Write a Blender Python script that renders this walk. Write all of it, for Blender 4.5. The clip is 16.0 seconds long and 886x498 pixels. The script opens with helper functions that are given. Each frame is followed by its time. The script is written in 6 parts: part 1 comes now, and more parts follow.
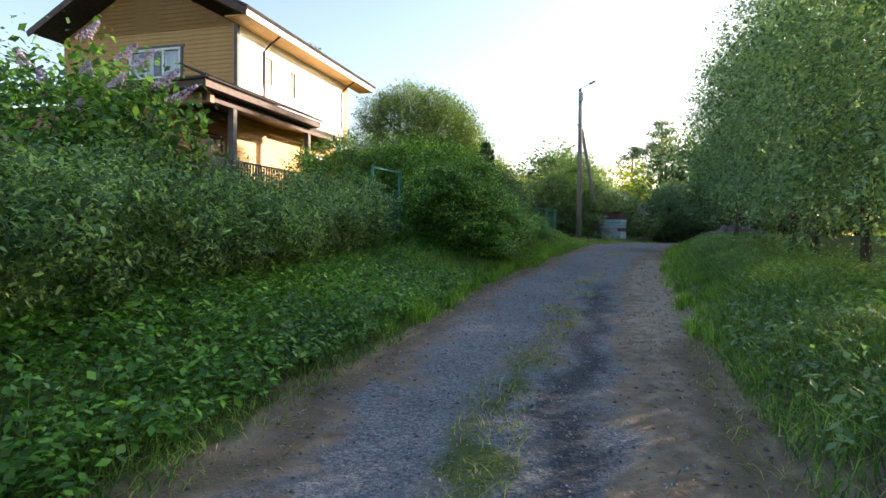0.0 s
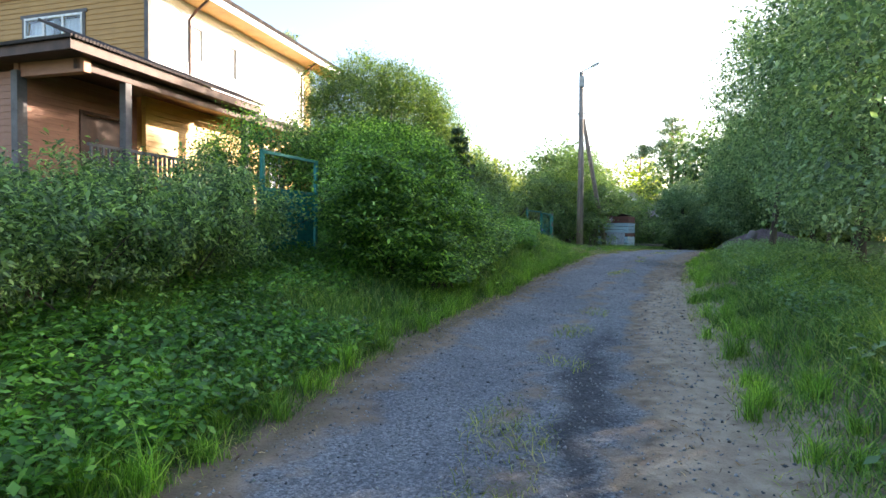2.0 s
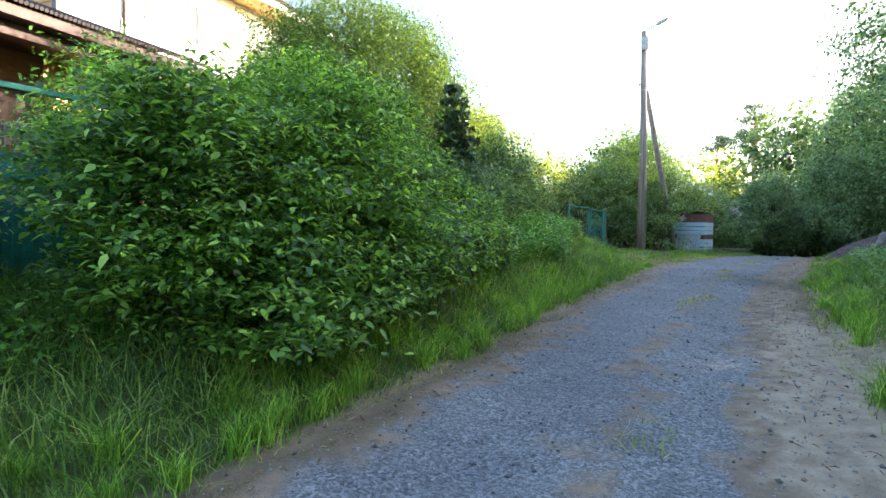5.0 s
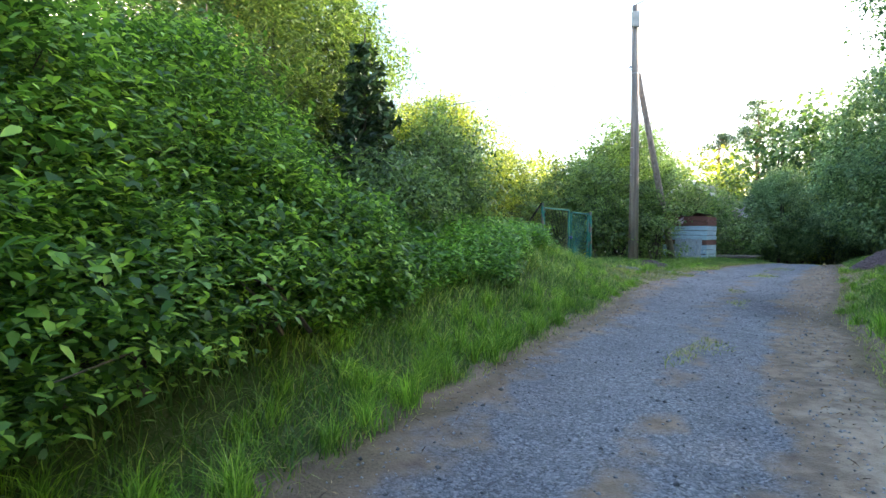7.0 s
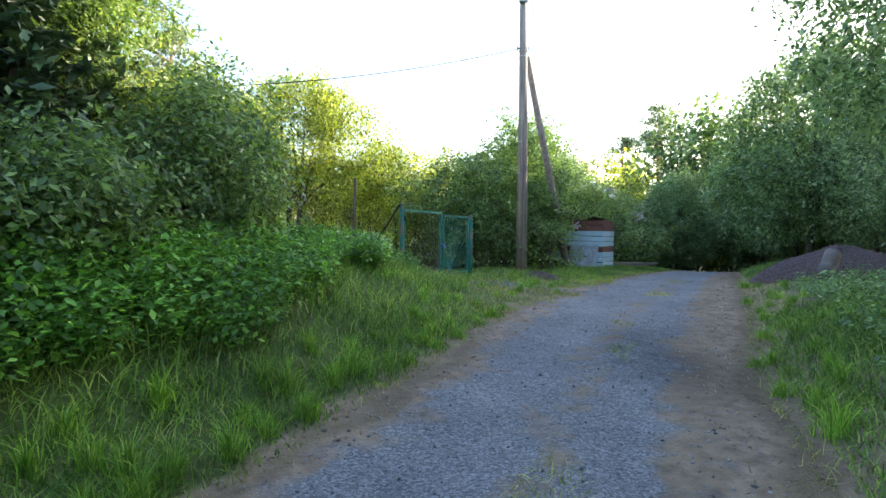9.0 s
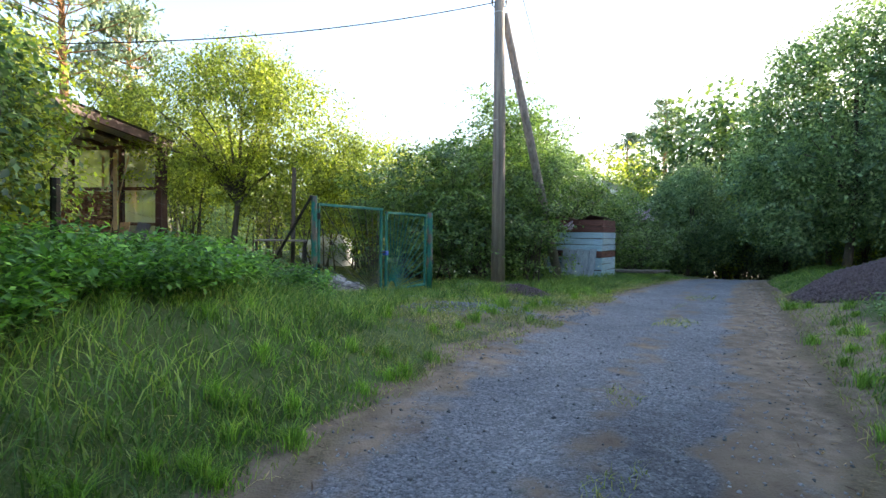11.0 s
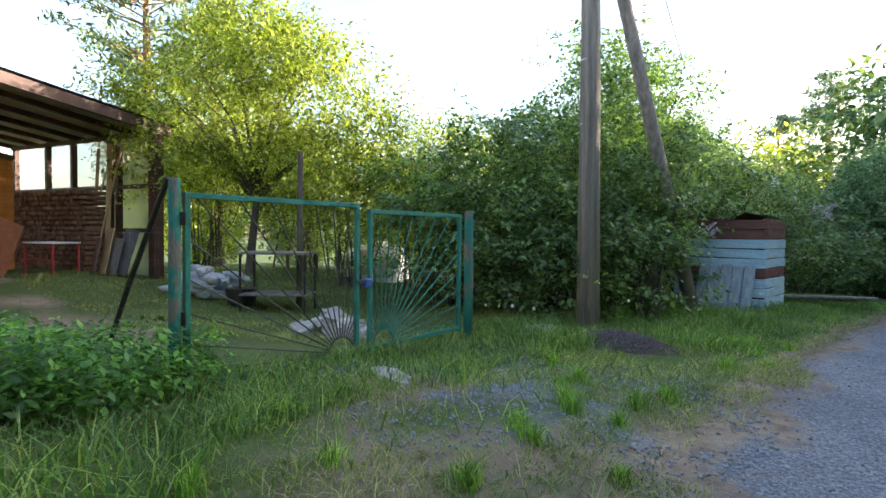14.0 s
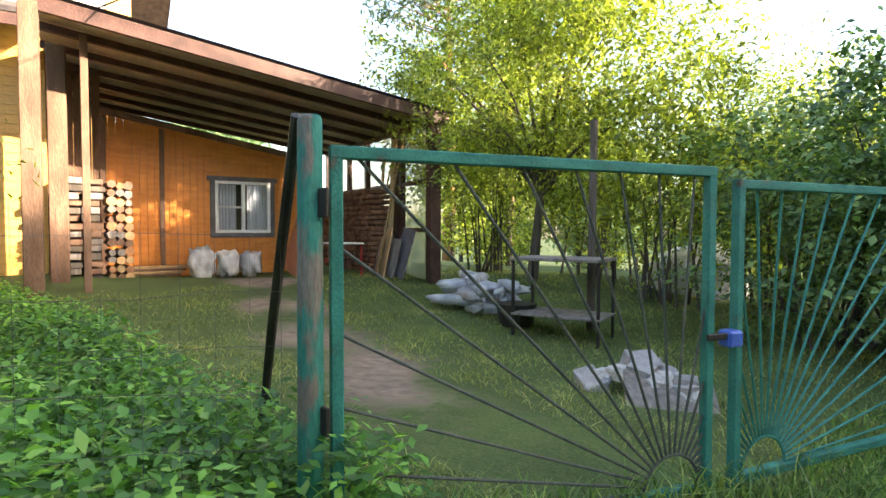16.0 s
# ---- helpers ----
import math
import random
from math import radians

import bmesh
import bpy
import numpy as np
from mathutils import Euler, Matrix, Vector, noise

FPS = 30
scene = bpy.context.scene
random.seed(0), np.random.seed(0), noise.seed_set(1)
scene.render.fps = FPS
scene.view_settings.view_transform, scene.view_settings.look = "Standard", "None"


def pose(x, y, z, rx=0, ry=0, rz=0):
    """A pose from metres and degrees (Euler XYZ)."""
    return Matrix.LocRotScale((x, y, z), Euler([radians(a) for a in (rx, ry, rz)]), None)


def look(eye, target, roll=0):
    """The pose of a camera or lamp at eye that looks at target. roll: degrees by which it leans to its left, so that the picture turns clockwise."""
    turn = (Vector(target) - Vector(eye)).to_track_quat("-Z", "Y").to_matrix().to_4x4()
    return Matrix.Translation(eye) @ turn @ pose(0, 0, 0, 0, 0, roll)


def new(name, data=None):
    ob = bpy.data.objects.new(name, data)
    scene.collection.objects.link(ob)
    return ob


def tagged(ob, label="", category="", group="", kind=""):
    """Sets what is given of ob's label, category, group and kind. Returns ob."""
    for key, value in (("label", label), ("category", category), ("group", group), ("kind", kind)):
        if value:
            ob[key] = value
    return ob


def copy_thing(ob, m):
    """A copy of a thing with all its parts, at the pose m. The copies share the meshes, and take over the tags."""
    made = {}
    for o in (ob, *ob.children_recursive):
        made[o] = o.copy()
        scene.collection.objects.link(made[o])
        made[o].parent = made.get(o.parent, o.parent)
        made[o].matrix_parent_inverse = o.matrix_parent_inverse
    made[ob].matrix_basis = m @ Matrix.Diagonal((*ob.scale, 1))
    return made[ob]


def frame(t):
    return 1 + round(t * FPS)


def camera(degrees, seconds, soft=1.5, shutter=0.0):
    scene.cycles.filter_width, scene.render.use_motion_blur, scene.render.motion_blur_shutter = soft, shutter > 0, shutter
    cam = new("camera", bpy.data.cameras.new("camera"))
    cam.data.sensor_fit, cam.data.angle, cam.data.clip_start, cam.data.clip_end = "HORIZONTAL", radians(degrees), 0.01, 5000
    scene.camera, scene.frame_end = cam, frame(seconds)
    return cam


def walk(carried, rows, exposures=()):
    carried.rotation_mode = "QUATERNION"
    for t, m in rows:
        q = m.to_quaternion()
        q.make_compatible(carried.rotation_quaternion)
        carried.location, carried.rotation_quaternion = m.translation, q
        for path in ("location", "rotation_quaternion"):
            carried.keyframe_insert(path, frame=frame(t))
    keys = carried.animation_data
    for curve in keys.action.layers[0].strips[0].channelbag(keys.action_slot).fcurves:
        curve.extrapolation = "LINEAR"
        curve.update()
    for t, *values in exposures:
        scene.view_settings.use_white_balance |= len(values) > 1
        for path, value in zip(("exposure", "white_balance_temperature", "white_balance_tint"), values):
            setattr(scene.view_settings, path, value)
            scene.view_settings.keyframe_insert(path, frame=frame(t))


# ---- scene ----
cam = camera(77.8, 16.0)
METRES, EYE, TILT, LEAN, TURN = 27.0, 1.35, 0.0, 0.0, 0.0
ROWS = [
    (0.0, 0.0, 0.0, 0.0, 0.04, -2.19, -0.92),
    (0.5, 0.0104, 0.0399, 0.0014, 0.2, -2.17, -0.94),
    (1.0, 0.0232, 0.0785, 0.0033, 0.3, -2.13, -0.88),
    (1.5, 0.0365, 0.117, 0.0051, 0.38, -2.11, -0.89),
    (2.0, 0.048, 0.1523, 0.0073, 0.72, -2.02, -0.86),
    (2.5, 0.061, 0.1881, 0.009, 1.39, -2.02, -0.89),
    (3.0, 0.0703, 0.2189, 0.0076, 3.03, -1.93, -0.85),
    (5.5, 0.1078, 0.3582, 0.009, 7.61, -2.06, -0.86),
    (6.0, 0.116, 0.3865, 0.01, 7.81, -1.93, -0.8),
    (6.5, 0.1254, 0.4161, 0.0125, 8.0, -2.0, -0.81),
    (7.0, 0.1368, 0.4434, 0.0144, 7.42, -1.86, -0.65),
    (7.5, 0.1491, 0.472, 0.0163, 4.7, -1.88, -0.76),
    (8.0, 0.1615, 0.5014, 0.0179, 1.94, -1.83, -0.82),
    (8.5, 0.1745, 0.5301, 0.0203, 0.26, -1.89, -0.97),
    (9.0, 0.1887, 0.5573, 0.0219, -0.89, -1.81, -0.96),
    (9.5, 0.2012, 0.5861, 0.0229, -1.7, -1.83, -0.99),
    (12.0, 0.2479, 0.7377, 0.0245, 2.94, -1.7, -0.8),
    (12.5, 0.2545, 0.7658, 0.0257, 5.38, -1.77, -0.78),
    (13.0, 0.2607, 0.7923, 0.0269, 7.17, -1.7, -0.69),
    (13.5, 0.2649, 0.8206, 0.0277, 9.08, -1.77, -0.7),
    (14.0, 0.2673, 0.8472, 0.0285, 11.92, -1.74, -0.64),
    (14.5, 0.2639, 0.8761, 0.0282, 16.48, -1.88, -0.65),
    (15.0, 0.2545, 0.8999, 0.0282, 23.76, -1.93, -0.51),
    (15.5, 0.2395, 0.9224, 0.0273, 33.54, -1.96, -0.42),
    (16.0, 0.2232, 0.9395, 0.0282, 42.1, -2.09, -0.13),
]
EXPOSURES = [(0.0, 1.5, 6900, 14), (0.5, 1.95, 6600, 13), (1.5, 2.1, 6600, 13), (3.0, 2.2, 6600, 13), (5.5, 2.6, 6600, 13), (7.0, 2.6, 6600, 14), (9.5, 2.35, 6600, 14), (12.5, 2.25, 6650, 14), (15.0, 2.5, 6850, 15), (16.0, 2.7, 7150, 16)]
walk(cam, [(t, pose(0, 0, EYE, TILT, LEAN, TURN) @ pose(METRES * x, METRES * y, METRES * z, 90 + pitch, roll, yaw)) for t, x, y, z, yaw, pitch, roll in ROWS], EXPOSURES)

# ---- light ----
SUN_AZ, SUN_EL = radians(66.0), radians(15.5)
world = bpy.data.worlds.new("world")
scene.world = world
world.use_nodes = True
wn, wl = world.node_tree.nodes, world.node_tree.links
sky = wn.new("ShaderNodeTexSky")
sky.sky_type, sky.sun_disc = "NISHITA", False
sky.sun_elevation, sky.sun_rotation = SUN_EL, SUN_AZ
sky.air_density, sky.dust_density, sky.ozone_density = 1.0, 1.9, 1.0
wl.new(sky.outputs[0], wn["Background"].inputs[0])
wn["Background"].inputs[1].default_value = 0.15
sun_data = bpy.data.lights.new("sun", "SUN")
sun_data.energy, sun_data.angle, sun_data.color = 5.0, radians(0.6), (1.0, 0.86, 0.68)
sun = new("sun", sun_data)
sun_dir = Vector((math.sin(SUN_AZ) * math.cos(SUN_EL), math.cos(SUN_AZ) * math.cos(SUN_EL), math.sin(SUN_EL)))
sun.matrix_world = look(sun_dir * 100, (0, 0, 0))

# ---- plan ----
# left and right edge of the gravel, and the height of the road, by y
L_Y, L_X = (-40, -5, 2.5, 4.7, 7.1, 10.75, 13, 15, 17.5, 20.3, 22, 24.7, 27, 30, 32.5, 40, 60), (-9, -3.1, -1.25, -0.69, 0.0, 1.0, 2.0, 2.85, 3.85, 5.05, 5.7, 6.9, 8.3, 9.9, 11.6, 17.0, 34.0)
R_Y, R_X = (-40, -5, 2.6, 3.6, 5.5, 7.4, 11.9, 13.4, 16, 20.5, 23, 31, 34, 40, 60), (-6, -0.6, 1.45, 1.74, 2.4, 3.1, 4.6, 5.2, 6.2, 8.2, 9.6, 13.9, 15.4, 20.0, 38.0)
Z_Y, Z_Z = (-60, 0, 6, 10, 12, 16, 20, 23, 27, 33, 36, 40, 50, 70, 400), (-2.0, 0.0, 0.15, 0.23, 0.33, 0.5, 0.61, 0.7, 0.74, 0.66, 0.58, 0.3, -0.7, -2.0, -3.5)
BANK_Y, BANK_Z = (-20, 10, 14, 18, 22, 24, 26, 28, 30, 34, 40), (0.3, 0.35, 0.6, 0.9, 0.85, 0.62, 0.17, 0.08, 0.02, 0.06, 0.2)


def smooth(t):
    t = np.clip(t, 0, 1)
    return t * t * (3 - 2 * t)


def edge_l(y):
    return np.interp(y, L_Y, L_X)


def edge_r(y):
    return np.interp(y, R_Y, R_X)


def wave(x, y, k, p=0.0):
    return (np.sin(x * k + 1.3 * np.sin(y * k * 0.7 + p)) + np.sin(y * k * 1.1 + 1.7 * np.sin(x * k * 0.6 + 2.1 * p))) * 0.5


def ground(x, y):
    """Height of the ground at x, y; takes arrays."""
    x, y = np.asarray(x, float), np.asarray(y, float)
    z = np.interp(y, Z_Y, Z_Z)
    l, r = edge_l(y), edge_r(y)
    dl, dr = l - x, x - r
    mid = (x - l) / np.maximum(r - l, 0.5)
    on = (mid > 0) & (mid < 1)
    ruts = -0.035 * (np.exp(-((mid - 0.30) / 0.11) ** 2) + np.exp(-((mid - 0.72) / 0.11) ** 2)) + 0.02 * wave(x, y, 1.9)
    z = z + np.where(on, ruts, 0.02 * wave(x, y, 1.9))
    bank = np.interp(y, BANK_Y, BANK_Z)
    z = z + np.where(dl > 0, bank * smooth(dl / 2.4) + np.where(y > 27, 0.45 * smooth((dl - 8) / 6), 0.6 * smooth((dl - 5) / 9) * np.clip((27 - y) / 3, 0, 1)) + 0.05 * wave(x, y, 1.3, 1.0) * smooth(dl / 1.5), 0)
    z = z + np.where(dr > 0, 0.30 * smooth(dr / 1.8) + 0.25 * smooth((dr - 2) / 6) + 0.05 * wave(x, y, 1.4, 2.0) * smooth(dr / 1.5), 0)
    return z


def gz(x, y):
    return float(ground(x, y))


# ---- materials ----
def mat(name, rough=0.8, metal=0.0):
    m = bpy.data.materials.new(name)
    m.use_nodes = True
    n, l = m.node_tree.nodes, m.node_tree.links
    b = n["Principled BSDF"]
    b.inputs["Roughness"].default_value = rough
    b.inputs["Metallic"].default_value = metal
    b.inputs["Specular IOR Level"].default_value = 0.3
    return m, n, l, b


def ramp(n, stops):
    r = n.new("ShaderNodeValToRGB")
    r.color_ramp.elements[0].position, r.color_ramp.elements[0].color = stops[0][0], (*stops[0][1], 1)
    r.color_ramp.elements[1].position, r.color_ramp.elements[1].color = stops[-1][0], (*stops[-1][1], 1)
    for p, c in stops[1:-1]:
        r.color_ramp.elements.new(p).color = (*c, 1)
    return r


def noisy(name, stops, scale=4.0, detail=8.0, rough=0.8, bump=0.3, bump_scale=None, metal=0.0, stretch=(1, 1, 1), coords="Object", distance=0.02):
    """A surface whose colour wanders through stops at one scale and is darkened and lit a little at a finer one."""
    m, n, l, b = mat(name, rough, metal)
    tc, mp = n.new("ShaderNodeTexCoord"), n.new("ShaderNodeMapping")
    mp.inputs["Scale"].default_value = stretch
    l.new(tc.outputs[coords], mp.inputs[0])
    t1 = n.new("ShaderNodeTexNoise")
    t1.inputs["Scale"].default_value, t1.inputs["Detail"].default_value = scale, detail
    t2 = n.new("ShaderNodeTexNoise")
    t2.inputs["Scale"].default_value, t2.inputs["Detail"].default_value = bump_scale or scale * 9, 6
    for t in (t1, t2):
        l.new(mp.outputs[0], t.inputs[0])
    r = ramp(n, stops)
    l.new(t1.outputs[0], r.inputs[0])
    r2 = ramp(n, [(0.3, (0.72, 0.72, 0.72)), (0.7, (1.2, 1.2, 1.2))])
    l.new(t2.outputs[0], r2.inputs[0])
    mx = n.new("ShaderNodeMix")
    mx.data_type, mx.blend_type = "RGBA", "MULTIPLY"
    mx.inputs[0].default_value = 0.8
    l.new(r.outputs[0], mx.inputs[6])
    l.new(r2.outputs[0], mx.inputs[7])
    l.new(mx.outputs[2], b.inputs["Base Color"])
    bp = n.new("ShaderNodeBump")
    bp.inputs["Strength"].default_value, bp.inputs["Distance"].default_value = bump, distance
    l.new(t2.outputs[0], bp.inputs["Height"])
    l.new(bp.outputs[0], b.inputs["Normal"])
    return m


def leafy(name, dark, light, warm=None, trans=0.35, rough=0.5):
    """Leaves: each leaf's shade differs, and light comes through them."""
    m, n, l, b = mat(name, min(rough, 0.42))
    b.inputs["Specular IOR Level"].default_value = 0.5
    dark, light, warm = [(min(0.85, 1.85 * c[0]), min(0.85, 1.68 * c[1]), min(0.85, 2.0 * c[2])) for c in (dark, light, warm or light)]
    trans = min(0.5, trans * 1.3)
    g = n.new("ShaderNodeNewGeometry")
    r = ramp(n, [(0.0, tuple(0.62 * c for c in dark)), (0.35, dark), (0.8, light), (1.0, tuple(min(0.85, 1.15 * c) for c in warm))])
    l.new(g.outputs["Random Per Island"], r.inputs[0])
    tc, t = n.new("ShaderNodeTexCoord"), n.new("ShaderNodeTexNoise")
    t.inputs["Scale"].default_value, t.inputs["Detail"].default_value = 0.9, 3
    l.new(tc.outputs["Object"], t.inputs[0])
    r2 = ramp(n, [(0.35, (0.65, 0.7, 0.7)), (0.65, (1.3, 1.25, 1.1))])
    l.new(t.outputs[0], r2.inputs[0])
    mx = n.new("ShaderNodeMix")
    mx.data_type, mx.blend_type = "RGBA", "MULTIPLY"
    mx.inputs[0].default_value = 0.8
    l.new(r.outputs[0], mx.inputs[6])
    l.new(r2.outputs[0], mx.inputs[7])
    l.new(mx.outputs[2], b.inputs["Base Color"])
    tr = n.new("ShaderNodeBsdfTranslucent")
    hs = n.new("ShaderNodeMix")
    hs.data_type, hs.blend_type = "RGBA", "MULTIPLY"
    hs.inputs[0].default_value = 1.0
    l.new(mx.outputs[2], hs.inputs[6])
    hs.inputs[7].default_value = (1.35, 1.35, 0.60, 1)
    l.new(hs.outputs[2], tr.inputs[0])
    ms = n.new("ShaderNodeMixShader")
    ms.inputs[0].default_value = trans
    l.new(b.outputs[0], ms.inputs[1])
    l.new(tr.outputs[0], ms.inputs[2])
    l.new(ms.outputs[0], n["Material Output"].inputs[0])
    return m


LEAF_HEDGE = leafy("leaf_hedge", (0.04, 0.095, 0.038), (0.15, 0.275, 0.095), (0.20, 0.33, 0.12))
LEAF_BUSH = leafy("leaf_bush", (0.032, 0.092, 0.022), (0.115, 0.245, 0.05), (0.20, 0.35, 0.07), 0.38)
LEAF_WILLOW = leafy("leaf_willow", (0.07, 0.13, 0.075), (0.16, 0.25, 0.13))
LEAF_GLOBE = leafy("leaf_globe_willow", (0.04, 0.085, 0.022), (0.085, 0.15, 0.04), (0.13, 0.19, 0.05))
LEAF_DARK = leafy("leaf_dark", (0.045, 0.095, 0.036), (0.11, 0.20, 0.068))
LEAF_ALDER = leafy("leaf_alder", (0.06, 0.125, 0.06), (0.15, 0.245, 0.12))
# bright yellow-green: sun shining through the crowns is put into this leaf colour
LEAF_SUNLIT = leafy("leaf_sunlit", (0.085, 0.125, 0.022), (0.19, 0.27, 0.045), (0.27, 0.34, 0.06), 0.42)
LEAF_FAR = leafy("leaf_far", (0.04, 0.09, 0.035), (0.10, 0.17, 0.06), trans=0.3)
LEAF_HERB = leafy("leaf_herb", (0.04, 0.12, 0.025), (0.09, 0.24, 0.04), (0.14, 0.30, 0.05))
LEAF_GREY = leafy("leaf_grey", (0.06, 0.13, 0.06), (0.13, 0.24, 0.11))
GRASS = leafy("grass_blade", (0.045, 0.11, 0.025), (0.11, 0.225, 0.045), (0.20, 0.27, 0.08), 0.3)
GRASS_TUFT = leafy("grass_tuft", (0.07, 0.17, 0.025), (0.15, 0.32, 0.05), (0.24, 0.36, 0.08), 0.35)
GRASS_SHORT = leafy("grass_short", (0.10, 0.15, 0.03), (0.20, 0.26, 0.07), (0.30, 0.28, 0.12), 0.25)
NEEDLE = leafy("needle", (0.018, 0.045, 0.02), (0.045, 0.09, 0.035), trans=0.12)
NEEDLE_PINE = leafy("needle_pine", (0.06, 0.11, 0.06), (0.14, 0.20, 0.11), trans=0.15)
FLOWER = leafy("lilac_flower", (0.20, 0.17, 0.25), (0.33, 0.29, 0.38), trans=0.2)
WHITE_FLOWER = leafy("white_flower", (0.7, 0.7, 0.68), (0.85, 0.85, 0.8), trans=0.2)
BARK = noisy("bark", [(0.3, (0.05, 0.042, 0.035)), (0.7, (0.14, 0.12, 0.10))], 6, stretch=(1, 1, 0.25), bump=0.6, rough=0.95)
BARK_PINE = noisy("bark_pine", [(0.3, (0.16, 0.08, 0.045)), (0.7, (0.36, 0.19, 0.10))], 3, stretch=(1, 1, 0.3), bump=0.6, rough=0.95)


def road_material():
    """Bluish gravel in two tracks over brown dirt, with a strip of moss and short grass, and straw-coloured litter at the edges."""
    m, n, l, b = mat("road_gravel", 0.92)
    tc = n.new("ShaderNodeTexCoord")
    at = n.new("ShaderNodeAttribute")
    at.attribute_name = "zone"
    sp = n.new("ShaderNodeSeparateColor")
    l.new(at.outputs["Color"], sp.inputs[0])

    def tex(scale, detail=6, kind="ShaderNodeTexNoise"):
        t = n.new(kind)
        t.inputs["Scale"].default_value = scale
        if kind == "ShaderNodeTexNoise":
            t.inputs["Detail"].default_value = detail
        l.new(tc.outputs["Object"], t.inputs[0])
        return t

    def mix(fac, a, c, mode="MIX"):
        x = n.new("ShaderNodeMix")
        x.data_type, x.blend_type = "RGBA", mode
        if isinstance(fac, float):
            x.inputs[0].default_value = fac
        else:
            l.new(fac, x.inputs[0])
        for slot, v in ((6, a), (7, c)):
            if isinstance(v, tuple):
                x.inputs[slot].default_value = (*v, 1)
            else:
                l.new(v, x.inputs[slot])
        return x.outputs[2]

    def edge(fac, noise_out, width=0.5, gain=3.0):
        """zone value pushed to and fro by noise, sharpened"""
        a = n.new("ShaderNodeMath")
        a.operation = "MULTIPLY_ADD"
        l.new(noise_out, a.inputs[0])
        a.inputs[1].default_value = width
        l.new(fac, a.inputs[2])
        c = n.new("ShaderNodeMapRange")
        c.inputs[1].default_value, c.inputs[2].default_value = 0.5 + width / 2 - 0.5 / gain, 0.5 + width / 2 + 0.5 / gain
        l.new(a.outputs[0], c.inputs[0])
        return c.outputs[0]

    big, mid, fine = tex(1.1), tex(7), tex(60, 3)
    vor = tex(62, kind="ShaderNodeTexVoronoi")
    vorb = tex(135, kind="ShaderNodeTexVoronoi")
    stone = ramp(n, [(0.0, (0.032, 0.038, 0.05)), (0.45, (0.118, 0.142, 0.178)), (1.0, (0.36, 0.385, 0.43))])
    vs = n.new("ShaderNodeSeparateColor")
    l.new(vor.outputs["Color"], vs.inputs[0])
    l.new(vs.outputs[0], stone.inputs[0])
    stone2 = ramp(n, [(0.0, (0.07, 0.076, 0.088)), (1.0, (0.29, 0.30, 0.33))])
    vs2 = n.new("ShaderNodeSeparateColor")
    l.new(vorb.outputs["Color"], vs2.inputs[0])
    l.new(vs2.outputs[0], stone2.inputs[0])
    gravel = mix(mid.outputs[0], stone.outputs[0], stone2.outputs[0])
    dirt_r = ramp(n, [(0.3, (0.19, 0.14, 0.105)), (0.7, (0.37, 0.29, 0.215))])
    l.new(mid.outputs[0], dirt_r.inputs[0])
    dirt = mix(0.3, dirt_r.outputs[0], stone2.outputs[0], "OVERLAY")
    grass_r = ramp(n, [(0.3, (0.045, 0.085, 0.02)), (0.55, (0.08, 0.12, 0.035)), (0.8, (0.15, 0.15, 0.07))])
    l.new(fine.outputs[0], grass_r.inputs[0])
    litter_r = ramp(n, [(0.3, (0.07, 0.055, 0.035)), (0.7, (0.20, 0.16, 0.10))])
    l.new(fine.outputs[0], litter_r.inputs[0])
    c = mix(edge(sp.outputs[0], tex(3.2).outputs[0], 1.3, 3.0), dirt, gravel)
    c = mix(edge(sp.outputs[1], mid.outputs[0], 0.8, 3.0), c, grass_r.outputs[0])
    c = mix(edge(sp.outputs[2], mid.outputs[0], 0.6, 3.0), c, litter_r.outputs[0])
    shade = ramp(n, [(0.35, (0.78, 0.78, 0.8)), (0.65, (1.15, 1.13, 1.1))])
    l.new(big.outputs[0], shade.inputs[0])
    c = mix(0.8, c, shade.outputs[0], "MULTIPLY")
    sa = n.new("ShaderNodeAttribute")
    sa.attribute_name = "sand"
    sand_r = ramp(n, [(0.3, (0.27, 0.20, 0.145)), (0.7, (0.48, 0.385, 0.29))])
    l.new(mid.outputs[0], sand_r.inputs[0])
    c = mix(edge(sa.outputs["Fac"], mid.outputs[0], 0.7, 2.0), c, mix(0.18, sand_r.outputs[0], stone2.outputs[0]))
    da = n.new("ShaderNodeAttribute")
    da.attribute_name = "damp"
    c = mix(edge(da.outputs["Fac"], mid.outputs[0], 0.9, 1.3), c, mix(1.0, c, (0.33, 0.34, 0.37), "MULTIPLY"))
    l.new(c, b.inputs["Base Color"])
    bp = n.new("ShaderNodeBump")
    bp.inputs["Strength"].default_value, bp.inputs["Distance"].default_value = 0.6, 0.008
    l.new(vor.outputs["Distance"], bp.inputs["Height"])
    bp.invert = True
    bp2 = n.new("ShaderNodeBump")
    bp2.inputs["Strength"].default_value, bp2.inputs["Distance"].default_value = 0.6, 0.06
    l.new(mid.outputs[0], bp2.inputs["Height"])
    l.new(bp2.outputs[0], bp.inputs["Normal"])
    l.new(bp.outputs[0], b.inputs["Normal"])
    return m


ROAD = road_material()


def siding(name, c1, c2, c3, rough=0.55):
    return noisy(name, [(0.3, c1), (0.55, c2), (0.8, c3)], 2.5, stretch=(1, 1, 6), rough=rough, bump=0.25, bump_scale=40, distance=0.004)


